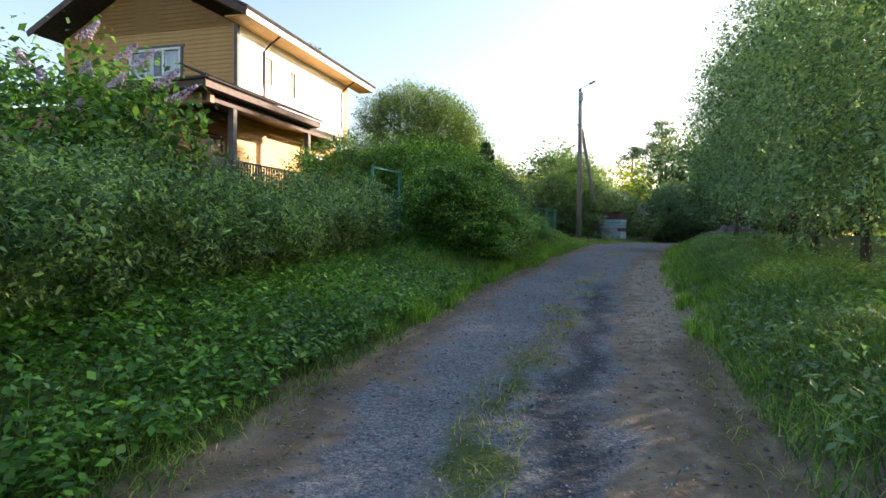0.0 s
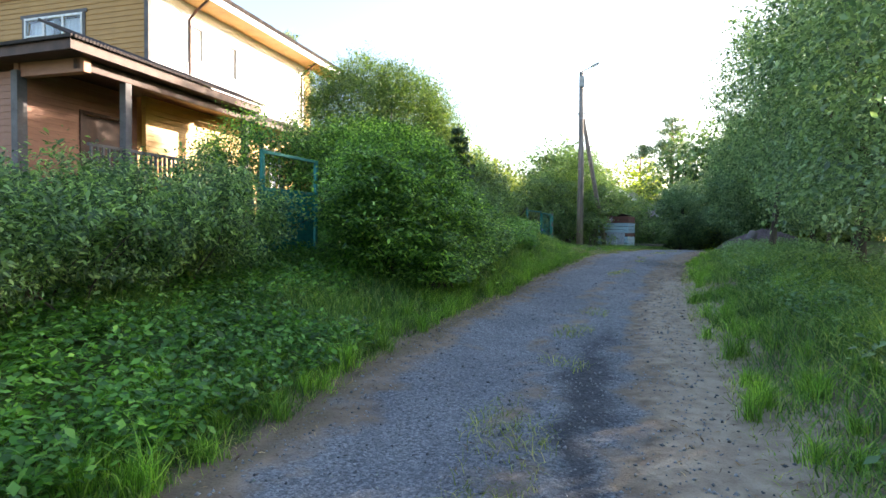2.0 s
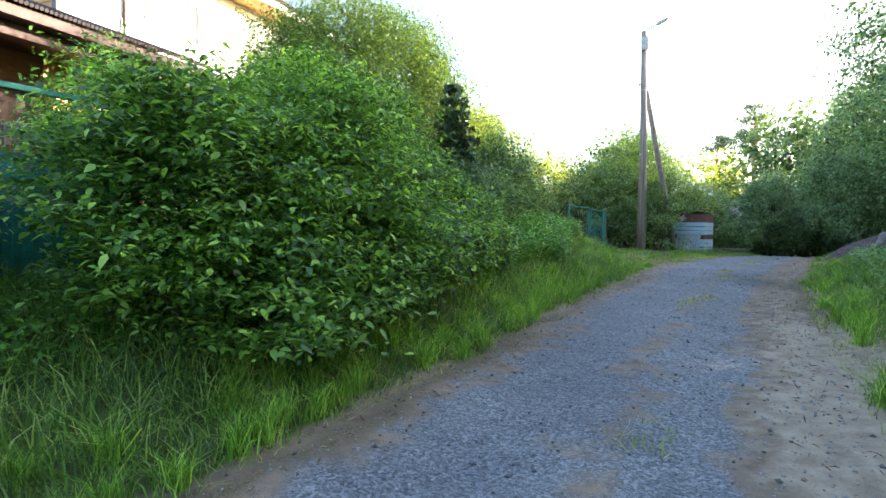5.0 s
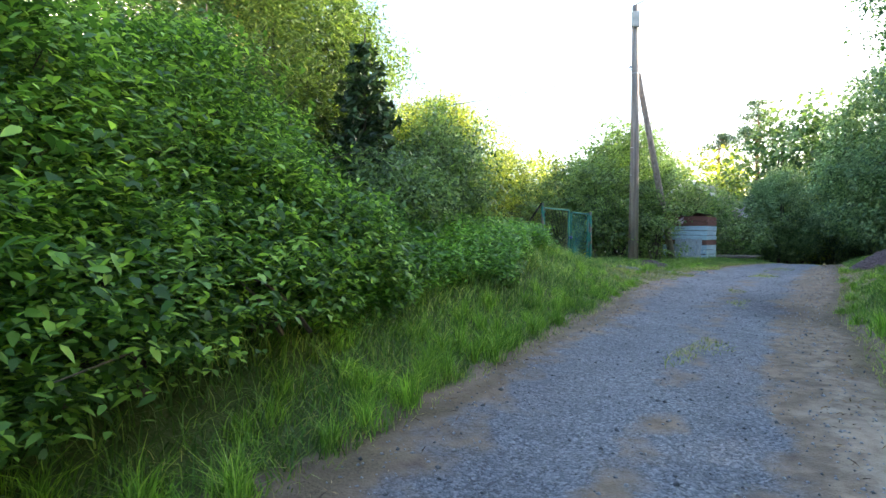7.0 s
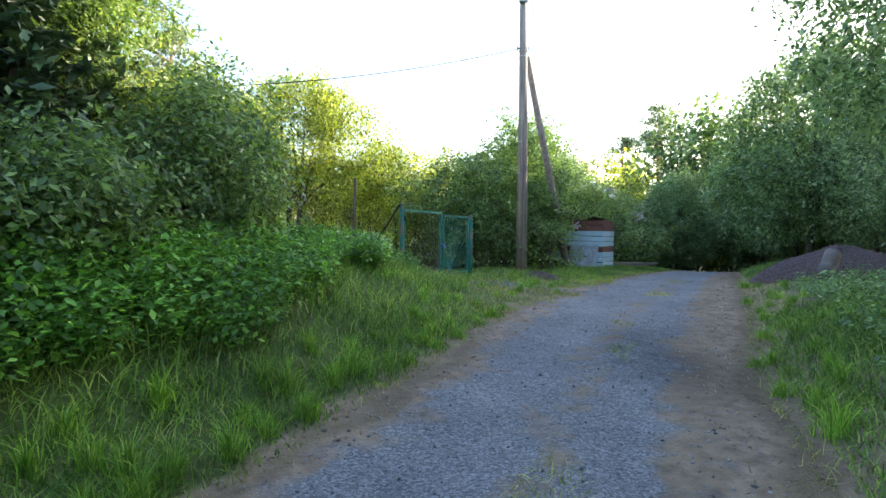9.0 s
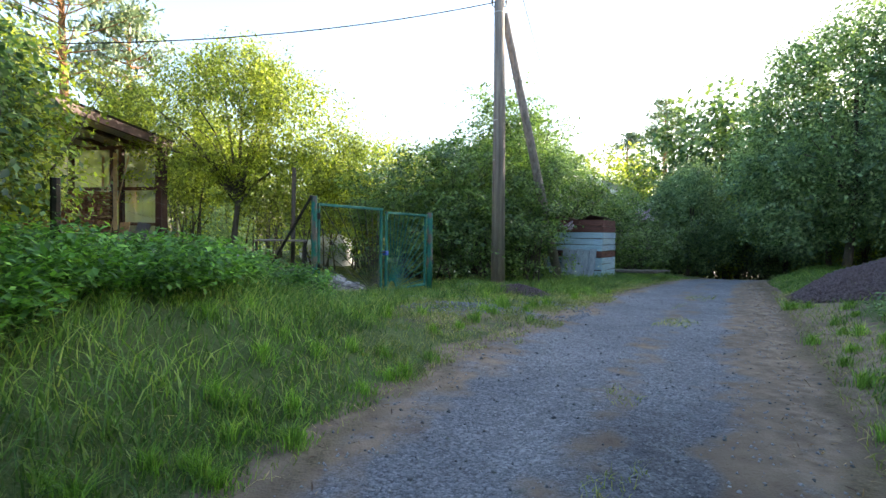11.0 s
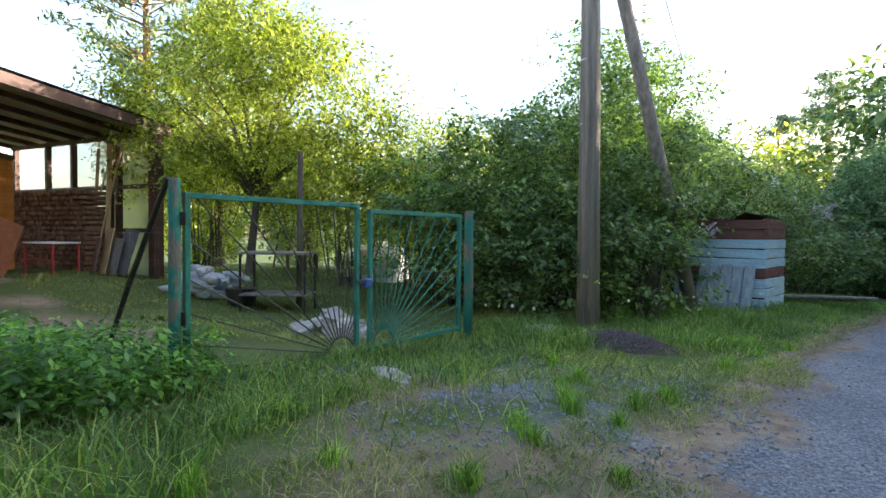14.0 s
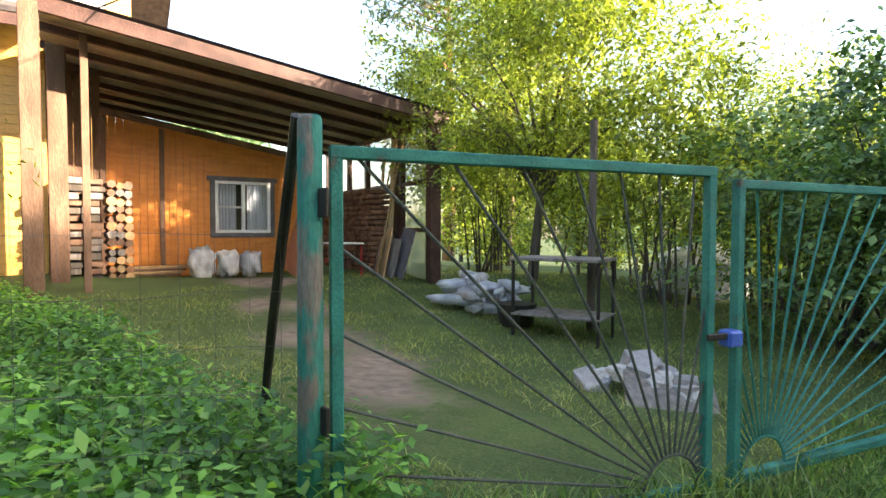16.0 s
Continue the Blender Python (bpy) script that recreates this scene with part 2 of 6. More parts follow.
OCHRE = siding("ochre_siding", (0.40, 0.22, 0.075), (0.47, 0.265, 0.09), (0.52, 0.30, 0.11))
BROWN_SIDING = siding("brown_siding", (0.27, 0.125, 0.08), (0.32, 0.15, 0.095), (0.36, 0.175, 0.11))
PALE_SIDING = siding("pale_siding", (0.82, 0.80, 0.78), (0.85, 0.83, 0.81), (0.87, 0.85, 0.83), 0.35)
ORANGE = siding("orange_panel", (0.50, 0.17, 0.035), (0.60, 0.22, 0.045), (0.66, 0.26, 0.06), 0.4)
YELLOW = siding("yellow_siding", (0.62, 0.33, 0.08), (0.70, 0.40, 0.105), (0.74, 0.44, 0.13), 0.4)
SOFFIT = siding("soffit_boards", (0.62, 0.34, 0.10), (0.70, 0.42, 0.15), (0.74, 0.46, 0.18))
TRIM = noisy("grey_trim", [(0.3, (0.08, 0.075, 0.08)), (0.7, (0.14, 0.13, 0.14))], 5, rough=0.6, bump=0.2)
DARK_WOOD = noisy("dark_brown_wood", [(0.3, (0.045, 0.022, 0.018)), (0.7, (0.10, 0.05, 0.04))], 4, stretch=(1, 1, 1), rough=0.55, bump=0.3)
BROWN_WOOD = noisy("brown_wood", [(0.3, (0.10, 0.055, 0.035)), (0.7, (0.22, 0.13, 0.085))], 5, stretch=(1, 1, 0.3), rough=0.7, bump=0.4)
WEATHERED = noisy("weathered_wood", [(0.3, (0.13, 0.115, 0.105)), (0.7, (0.30, 0.27, 0.25))], 5, stretch=(3, 3, 0.25), rough=0.85, bump=0.5)
RAW_WOOD = noisy("raw_wood", [(0.3, (0.32, 0.20, 0.10)), (0.7, (0.50, 0.34, 0.18))], 5, stretch=(1, 1, 0.3), rough=0.7, bump=0.3)
ROOF_DARK = noisy("bitumen_roof", [(0.3, (0.03, 0.025, 0.027)), (0.7, (0.075, 0.06, 0.06))], 6, rough=0.7, bump=0.4)
WHITE_PAINT = noisy("white_paint", [(0.3, (0.70, 0.71, 0.72)), (0.7, (0.80, 0.80, 0.80))], 3, rough=0.4, bump=0.05)
GREEN_PAINT = noisy("green_paint", [(0.25, (0.10, 0.07, 0.05)), (0.34, (0.012, 0.13, 0.11)), (0.7, (0.02, 0.20, 0.165))], 9, rough=0.65, bump=0.25)
GREEN_OLD = noisy("worn_green_post", [(0.36, (0.012, 0.15, 0.125)), (0.52, (0.02, 0.17, 0.14)), (0.57, (0.14, 0.13, 0.115)), (0.8, (0.20, 0.185, 0.17))], 7, stretch=(1, 1, 0.35), rough=0.75, bump=0.5)
ROD = noisy("rusty_rod", [(0.3, (0.035, 0.05, 0.045)), (0.7, (0.09, 0.10, 0.085))], 10, rough=0.6, bump=0.4)
BLACK_METAL = noisy("black_metal", [(0.3, (0.012, 0.011, 0.011)), (0.7, (0.04, 0.035, 0.03))], 6, rough=0.55, bump=0.2)
POLE_WOOD = noisy("pole_wood", [(0.3, (0.15, 0.135, 0.125)), (0.7, (0.32, 0.29, 0.27))], 4, stretch=(4, 4, 0.2), rough=0.9, bump=0.6)
SHUTTER_GREY = noisy("grey_blue_boards", [(0.3, (0.22, 0.26, 0.31)), (0.7, (0.40, 0.45, 0.50))], 5, stretch=(3, 3, 0.25), rough=0.85, bump=0.5)
BLUE_PAINT = noisy("flaking_blue_paint", [(0.3, (0.32, 0.48, 0.60)), (0.6, (0.44, 0.62, 0.74)), (0.85, (0.20, 0.22, 0.23))], 6, stretch=(0.4, 0.4, 3), rough=0.8, bump=0.5)
RED_PAINT = noisy("dull_red_paint", [(0.3, (0.11, 0.05, 0.045)), (0.7, (0.20, 0.09, 0.075))], 6, stretch=(0.4, 0.4, 3), rough=0.8, bump=0.5)
SACK = noisy("white_sack", [(0.3, (0.42, 0.40, 0.38)), (0.7, (0.66, 0.65, 0.64))], 6, rough=0.6, bump=0.6)
WRAP = noisy("wrapped_rolls", [(0.3, (0.30, 0.32, 0.36)), (0.7, (0.52, 0.54, 0.58))], 8, rough=0.45, bump=0.6)
GREY_PAINT = noisy("grey_box", [(0.3, (0.32, 0.33, 0.34)), (0.7, (0.45, 0.46, 0.47))], 6, rough=0.5, bump=0.1)
CONCRETE = noisy("concrete", [(0.3, (0.26, 0.25, 0.25)), (0.7, (0.42, 0.41, 0.41))], 6, rough=0.9, bump=0.5)
PILE = noisy("stone_pile", [(0.3, (0.10, 0.075, 0.085)), (0.7, (0.24, 0.19, 0.21))], 25, rough=0.9, bump=0.8, distance=0.04)
BRICK = noisy("firewood_ends", [(0.3, (0.13, 0.055, 0.035)), (0.7, (0.34, 0.17, 0.10))], 9, rough=0.85, bump=0.6)
RED = noisy("red_enamel", [(0.3, (0.40, 0.03, 0.03)), (0.7, (0.50, 0.05, 0.05))], 6, rough=0.4, bump=0.1)
BLUE = noisy("blue_plastic", [(0.3, (0.03, 0.08, 0.35)), (0.7, (0.05, 0.12, 0.45))], 6, rough=0.35, bump=0.1)


def glass_material(name, tint=(0.9, 0.93, 0.95), rough=0.03):
    m, n, l, b = mat(name, rough)
    b.inputs["Base Color"].default_value = (*tint, 1)
    b.inputs["Transmission Weight"].default_value = 1.0
    b.inputs["IOR"].default_value = 1.45
    b.inputs["Specular IOR Level"].default_value = 0.5
    return m


GLASS = glass_material("window_glass")
POLYCARB, _n, _l, _b = mat("polycarbonate", 0.25)
_b.inputs["Base Color"].default_value = (0.62, 0.66, 0.60, 1)
_t, _m = _n.new("ShaderNodeBsdfTranslucent"), _n.new("ShaderNodeMixShader")
_t.inputs[0].default_value = (0.75, 0.80, 0.68, 1)
_tp, _m2 = _n.new("ShaderNodeBsdfTransparent"), _n.new("ShaderNodeMixShader")
_m.inputs[0].default_value, _m2.inputs[0].default_value = 0.5, 0.6
_l.new(_b.outputs[0], _m.inputs[1]), _l.new(_t.outputs[0], _m.inputs[2])
_l.new(_m.outputs[0], _m2.inputs[1]), _l.new(_tp.outputs[0], _m2.inputs[2])
_l.new(_m2.outputs[0], _n["Material Output"].inputs[0])
CURTAIN = noisy("curtain", [(0.3, (0.55, 0.62, 0.72)), (0.7, (0.72, 0.76, 0.82))], 3, stretch=(8, 8, 0.3), rough=0.9, bump=0.3)
# very dark tone: the shade inside a room is put into the colour
UNLIT_ROOM = noisy("unlit_room", [(0.3, (0.05, 0.045, 0.04)), (0.7, (0.09, 0.08, 0.075))], 2, rough=0.95)


# ---- mesh helpers ----
def part(name, bm, material, parent, label="", smoothed=False):
    me = bpy.data.meshes.new(name)
    bm.to_mesh(me)
    bm.free()
    me.materials.append(material)
    if smoothed:
        me.shade_smooth()
    ob = new(name, me)
    ob.parent = parent
    if label:
        ob["label"] = label
    return ob


def box(bm, x0, y0, z0, x1, y1, z1, bevel=0.0, m=None):
    """A box between two corners, its edges eased; m turns and moves it."""
    r = bmesh.ops.create_cube(bm, size=1.0)
    vs = r["verts"]
    bmesh.ops.scale(bm, vec=(x1 - x0, y1 - y0, z1 - z0), verts=vs)
    bmesh.ops.translate(bm, vec=((x0 + x1) / 2, (y0 + y1) / 2, (z0 + z1) / 2), verts=vs)
    if bevel:
        es = list({e for v in vs for e in v.link_edges})
        out = bmesh.ops.bevel(bm, geom=es, offset=bevel, segments=1, affect="EDGES")
        vs = list({v for f in out["faces"] for v in f.verts} | {v for v in vs if v.is_valid})
    if m is not None:
        bmesh.ops.transform(bm, matrix=m, verts=vs)
    return vs


def boxed(name, dims, material, parent, bevel=0.006, label="", m=None):
    bm = bmesh.new()
    box(bm, *dims, bevel=bevel, m=m)
    return part(name, bm, material, parent, label)


def tube(bm, points, radii, sides=8, cap=True):
    """A round bar through points, with a radius at each."""
    pts = [Vector(p) for p in points]
    rings = []
    for i, p in enumerate(pts):
        d = (pts[min(i + 1, len(pts) - 1)] - pts[max(i - 1, 0)]).normalized()
        a = d.orthogonal().normalized()
        b = d.cross(a)
        rings.append([bm.verts.new(p + radii[i] * (math.cos(2 * math.pi * k / sides) * a + math.sin(2 * math.pi * k / sides) * b)) for k in range(sides)])
    for r0, r1 in zip(rings, rings[1:]):
        # join the rings with the least twist
        s = min(range(sides), key=lambda k: (r1[k].co - pts[rings.index(r1)] - (r0[0].co - pts[rings.index(r0)])).length)
        for k in range(sides):
            bm.faces.new((r0[k], r0[(k + 1) % sides], r1[(k + 1 + s) % sides], r1[(k + s) % sides]))
    if cap:
        bm.faces.new(rings[0][::-1])
        bm.faces.new(rings[-1])


def bar(bm, a, b, w, h=None, up=(0, 0, 1)):
    """A squared bar from a to b."""
    a, b = Vector(a), Vector(b)
    d = b - a
    side = d.cross(Vector(up))
    side = side.normalized() if side.length > 1e-5 else Vector((1, 0, 0))
    top = side.cross(d).normalized()
    h = h or w
    m = Matrix((side, d.normalized(), top)).transposed().to_4x4()
    m.translation = (a + b) / 2
    return box(bm, -w / 2, -d.length / 2, -h / 2, w / 2, d.length / 2, h / 2, 0.0, m)


def thing(name, x, y, z, rz=0, label="", category="", group="", kind=""):
    ob = new(name)
    ob.empty_display_size = 0.2
    ob.matrix_world = pose(x, y, z, 0, 0, rz)
    return tagged(ob, label, category, group, kind)


def quick_mesh(name, verts, tris, material):
    """A mesh from arrays of corners and triangles."""
    me = bpy.data.meshes.new(name)
    me.vertices.add(len(verts))
    me.vertices.foreach_set("co", np.ascontiguousarray(verts, dtype=np.float32).ravel())
    me.loops.add(tris.size)
    me.loops.foreach_set("vertex_index", tris.astype(np.int32).ravel())
    me.polygons.add(len(tris))
    me.polygons.foreach_set("loop_start", np.arange(0, tris.size, tris.shape[1], dtype=np.int32))
    me.update(calc_edges=True)
    me.materials.append(material)
    return me


def leaf_arrays(pos, nrm, size, aspect, rng, fold=0.25, pointed=False):
    """Folded leaves (four corners, two triangles) at pos, facing nrm."""
    n = len(pos)
    t = rng.normal(size=(n, 3))
    t -= (t * nrm).sum(1, keepdims=True) * nrm
    t /= np.linalg.norm(t, axis=1, keepdims=True) + 1e-9
    t[:, 2] -= 0.25
    b = np.cross(nrm, t)
    s = size * rng.uniform(0.45, 1.35, (n, 1))
    if pointed:   # six corners: broad near the stalk, drawn out to a tip that droops
        v = np.empty((n, 6, 3), np.float32)
        for k, (a, w, q) in enumerate(((-0.5, 0, 0), (-0.2, 0.46, 0.3), (0.15, 0.40, 0.25), (0.55, 0, -0.25), (0.15, -0.40, 0.25), (-0.2, -0.46, 0.3))):
            v[:, k] = pos + t * s * a + b * s * aspect * w + nrm * s * fold * q
        i = np.arange(n)[:, None] * 6
        tris = np.concatenate([i + np.array([q]) for q in ([0, 1, 5], [1, 2, 3], [5, 3, 4], [1, 3, 5])], 1).reshape(-1, 3)
        return v.reshape(-1, 3), tris
    v = np.empty((n, 4, 3), np.float32)
    v[:, 0] = pos - t * s * 0.5
    v[:, 1] = pos + b * s * aspect * 0.5 + nrm * s * fold * 0.3
    v[:, 2] = pos + t * s * 0.5
    v[:, 3] = pos - b * s * aspect * 0.5 + nrm * s * fold * 0.3
    i = np.arange(n)[:, None] * 4
    tris = np.concatenate([i + np.array([[0, 1, 2]]), i + np.array([[0, 2, 3]])], 1).reshape(-1, 3)
    return v.reshape(-1, 3), tris


def crown_mesh(name, lobes, twigs, per, size, aspect, material, seed, spread=0.16, droop=0.0, floor=-9.0, up=0.35, inner=0.25, lumps=5, pointed=False, relief=0.16, flat=0.0):
    """Leaves in twigs set over lumpy lobes (x, y, z, rx, ry, rz); a share of the twigs lies further in."""
    rng = np.random.default_rng(seed)
    lob = [tuple(q) for q in lobes]
    for q in lobes:
        for _ in range(lumps):
            d = rng.normal(size=3)
            d[2] = abs(d[2]) * 0.9 - 0.15
            d /= np.linalg.norm(d)
            k = rng.uniform(0.22, 0.42)
            lob.append((*(np.array(q[:3]) + d * np.array(q[3:]) * rng.uniform(0.85, 1.05)), q[3] * k, q[4] * k, q[5] * k * 1.2))
    lob = np.array(lob, float)
    area = (lob[:, 3] * lob[:, 4] + lob[:, 4] * lob[:, 5] + lob[:, 3] * lob[:, 5])
    twigs = int(twigs * 1.25)
    k = rng.choice(len(lob), twigs, p=area / area.sum())
    d = rng.normal(size=(twigs, 3))
    d /= np.linalg.norm(d, axis=1, keepdims=True)
    f = np.where(rng.random(twigs) < inner, rng.uniform(0.45, 0.9, twigs), rng.uniform(0.88, 1.08, twigs))
    ph = rng.uniform(0, 6, 3)
    f *= 1 + 0.10 * np.sin(d[:, 0] * 5 + ph[0] + k) * np.sin(d[:, 1] * 6 + ph[1]) + 0.08 * np.sin(d[:, 2] * 9 + ph[2] + d[:, 0] * 7)
    c = lob[k, :3] + d * lob[k, 3:] * f[:, None]
    # boughs stand out in layers with hollows between them
    w = np.sin(c[:, 0] * 6.1 + ph[0] + 1.5 * np.sin(c[:, 1] * 3.7)) * np.sin(c[:, 1] * 5.7 + ph[1] + 1.2 * np.sin(c[:, 2] * 4.1)) + np.sin(c[:, 2] * 8.3 + ph[2] + 1.6 * np.sin(c[:, 0] * 3.1) + 1.3 * np.sin(c[:, 1] * 2.9))
    c += d * (relief * np.clip(w, -1.6, 1.2))[:, None] * np.minimum(lob[k, 3:].min(1), 1.2)[:, None]
    keep = c[:, 2] > floor
    for L in lob:
        q = (((c - L[:3]) / L[3:]) ** 2).sum(1)
        keep &= q > 0.2
    c, d = c[keep], d[keep]
    m = len(c)
    out = d * np.array([1, 1, 0.7]) + np.array([0, 0, up])
    out /= np.linalg.norm(out, axis=1, keepdims=True)
    along = rng.uniform(-1, 1, (m, per, 1)) * spread * 1.5
    if flat:   # twigs reach out level and bear their leaves in flat sprays
        out = out * np.array([1, 1, 0.35]) + rng.normal(size=(m, 3)) * np.array([0.45, 0.45, 0.12])
        out /= np.linalg.norm(out, axis=1, keepdims=True)
    pos = c[:, None] + out[:, None] * along + rng.normal(size=(m, per, 3)) * spread * np.array([0.55, 0.55, 0.55 - 0.40 * flat])
    pos[..., 2] -= droop * np.abs(along[..., 0])
    nr = out[:, None] * (0.7 - 0.4 * flat) + rng.normal(size=(m, per, 3)) * (0.6 - 0.28 * flat) + np.array([0, 0, 0.75 + 0.4 * flat])
    nr /= np.linalg.norm(nr, axis=2, keepdims=True)
    pos, nr = pos.reshape(-1, 3), nr.reshape(-1, 3)
    ok = pos[:, 2] > floor
    v, t = leaf_arrays(pos[ok], nr[ok], size, aspect, rng, pointed=pointed)
    return quick_mesh(name, v, t, material)


def stems(bm, tips, base, r0, rng, sides=5, bend=0.15):
    """Limbs that leave the base and curve out to the tips."""
    for tip in tips:
        a, b = Vector(base), Vector(tip)
        h = (b - a).length
        mid = a.lerp(b, 0.5) + Vector((rng.normal() * bend, rng.normal() * bend, 0.12 * h))
        tube(bm, [a, a.lerp(mid, 0.5) + Vector((0, 0, 0.05 * h)), mid, b], [r0, r0 * 0.7, r0 * 0.5, r0 * 0.15], sides, False)


def bush(name, x, y, lobes, twigs, per, size, aspect, material, seed, label, category="bush", spread=0.16, group="", stem_r=0.03, trunk=0.0, floor=0.0, bark=None, **kw):
    """A shrub or tree: stems or one trunk, and a crown of leaves. Lobes are given from its foot."""
    z = gz(x, y)
    root = thing(name, x, y, z, 0, label, category, group)
    rng = np.random.default_rng(seed + 77)
    bm = bmesh.new()
    if trunk:
        top = max(l[2] for l in lobes)
        fork = (rng.normal() * 0.08, rng.normal() * 0.08, trunk)
        tube(bm, [(0, 0, -0.1), (fork[0] * 0.5, fork[1] * 0.5, trunk * 0.5), fork, (fork[0] * 2, fork[1] * 2, top)], [stem_r * 1.3, stem_r, stem_r * 0.85, stem_r * 0.2], 8)
        for l in lobes[:8]:
            for _ in range(2):
                limb = bmesh.new()
                stems(limb, [(l[0] + rng.normal() * l[3] * 0.3, l[1] + rng.normal() * l[4] * 0.3, l[2] + 0.5 * l[5])], fork, stem_r * 0.6, rng)
                part("limb", limb, bark or BARK, root)
    else:
        for l in lobes:
            for _ in range(5):
                b = (l[0] * 0.6 + rng.normal() * 0.2, l[1] * 0.6 + rng.normal() * 0.2, -0.05)
                stems(bm, [(l[0] + rng.normal() * l[3] * 0.5, l[1] + rng.normal() * l[4] * 0.5, l[2] + rng.uniform(0, 0.7) * l[5])], b, stem_r, rng)
    wood = part("trunk" if trunk else "branchwork", bm, bark or BARK, root)
    if not trunk:
        wood["kind"] = "stuff"
    me = crown_mesh(name + "_crown", lobes, twigs, per, size, aspect, material, seed, spread, floor=floor, **kw)
    ob = new("crown", me)
    ob.parent = root
    return root


def blades(name, pts, h, w, material, rng, lean=0.35):
    """Grass: one narrow blade of two faces at each point."""
    n = len(pts)
    a = rng.uniform(0, 2 * math.pi, n)
    side = np.stack([np.cos(a), np.sin(a), np.zeros(n)], 1) * (w * rng.uniform(0.6, 1.3, n))[:, None]
    ln = rng.normal(size=(n, 3)) * lean
    ln[:, 2] = 1
    hh = (h * rng.uniform(0.5, 1.25, n))[:, None]
    v = np.empty((n, 5, 3))
    v[:, 0], v[:, 1] = pts - side, pts + side
    midp = pts + ln * hh * 0.55
    v[:, 2], v[:, 3] = midp + side * 0.75, midp - side * 0.75
    ln2 = ln * np.array([2.2, 2.2, 0.93])
    v[:, 4] = pts + ln2 * hh
    i = np.arange(n)[:, None] * 5
    t = np.concatenate([i + np.array([[0, 1, 2]]), i + np.array([[0, 2, 3]]), i + np.array([[3, 2, 4]])], 1).reshape(-1, 3)
    return quick_mesh(name, v.reshape(-1, 3), t, material)


# ---- ground ----
def terrain():
    xs = np.concatenate([np.arange(-120, -14, 6.0), np.arange(-14, -3, 0.7), np.arange(-3, 16, 0.11), np.arange(16, 40, 1.0), np.arange(40, 160, 8.0)])
    ys = np.concatenate([np.arange(-60, -6, 4.0), np.arange(-6, 0, 0.5), np.arange(0, 36, 0.12), np.arange(36, 70, 1.0), np.arange(70, 330, 12.0)])
    X, Y = np.meshgrid(xs, ys)
    Z = ground(X, Y)
    n = len(xs)
    verts = np.stack([X, Y, Z], -1).reshape(-1, 3)
    i, j = np.meshgrid(np.arange(n - 1), np.arange(len(ys) - 1))
    a = (j * n + i).ravel()
    quads = np.stack([a, a + 1, a + n + 1, a + n], 1)
    me = quick_mesh("ground", verts, quads, ROAD)
    x, y = verts[:, 0], verts[:, 1]
    x = x + 0.13 * wave(x, y, 3.3, 0.7) + 0.07 * wave(x, y, 9.0, 2.2)
    l, r = edge_l(y), edge_r(y)
    mid = (x - l) / np.maximum(r - l, 0.5)
    # red: gravel rather than dirt; green: turf; blue: litter
    tracks = np.exp(-((mid - 0.30) / 0.20) ** 2) + 1.0 * np.exp(-((mid - 0.66) / 0.11) ** 2)
    gravel = np.where((mid > 0) & (mid < 1), np.clip(0.16 + 0.80 * tracks, 0, 1), 0)
    strip = np.exp(-((mid - 0.50) / 0.08) ** 2) * (0.5 + 0.35 * wave(x, y, 2.6)) * np.clip((9 - y) / 5, 0, 1) + 0.5 * np.clip(wave(x, y, 2.2, 3.0) - 0.45, 0, 1) * np.exp(-((mid - 0.5) / 0.2) ** 2)
    turf = np.where(mid < 0, smooth((l - x - 0.1) / 0.3), np.where(mid > 1, smooth((x - r - 0.5) / 1.3), strip))
    litter = np.exp(-((l - x + 0.05) / 0.2) ** 2) * 0.6 + np.exp(-((x - r - 0.12) / 0.25) ** 2) * 0.6
    # bare dirt in the yard and before the gate
    bare = np.exp(-(((x - 6.8) / 2.0) ** 2 + ((y - 26.6) / 2.5) ** 2)) + 0.9 * np.exp(-(((x - 1.0) / 2.4) ** 2 + ((y - 29.2) / 1.2) ** 2))
    t = np.clip(((x + 4.0) * 7.5 - (y - 30.8) * 2.6) / 63.0, 0, 1)
    path = np.exp(-((np.hypot(x + 4.0 - 7.5 * t, y - 30.8 + 2.6 * t) + 0.25 * wave(x, y, 2.5)) / 0.75) ** 2)
    bare = np.maximum(bare, path)
    turf = turf * (1 - (0.62 + 0.3 * wave(x, y, 3.4, 1.2)) * np.clip(bare, 0, 1))
    gravel = np.maximum(gravel, 0.75 * np.exp(-(((x - 7.0) / 1.2) ** 2 + ((y - 27.6) / 1.6) ** 2)))
    col = np.stack([gravel, turf, litter * (1 - bare.clip(0, 1)), np.ones_like(x)], 1).astype(np.float32)
    at = me.color_attributes.new("zone", "FLOAT_COLOR", "POINT")
    at.data.foreach_set("color", col.ravel())
    damp = (np.exp(-((mid - 0.665) / 0.065) ** 2) * np.clip((12.5 - y) / 3, 0, 1) + 0.7 * np.exp(-(((x - 7.6) / 0.8) ** 2 + ((y - 21.0) / 1.6) ** 2))).astype(np.float32)
    sand = (np.exp(-((x - r - 0.1) / 0.6) ** 2) * smooth((y - 5.0) / 3) * smooth((17.5 - y) / 3) + 0.33 * np.exp(-((mid - 0.93) / 0.08) ** 2)).astype(np.float32)
    me.attributes.new("sand", "FLOAT", "POINT").data.foreach_set("value", sand)
    me.attributes.new("damp", "FLOAT", "POINT").data.foreach_set("value", damp)
    me.shade_smooth()
    ob = new("ground", me)
    tagged(ob, "gravel track with two wheel ruts between grassy banks", "ground", kind="structure")


terrain()


# ---- house ----
HX, HY, HRZ = -6.95, 18.5, -15.66   # south-east corner; its long side runs along local y


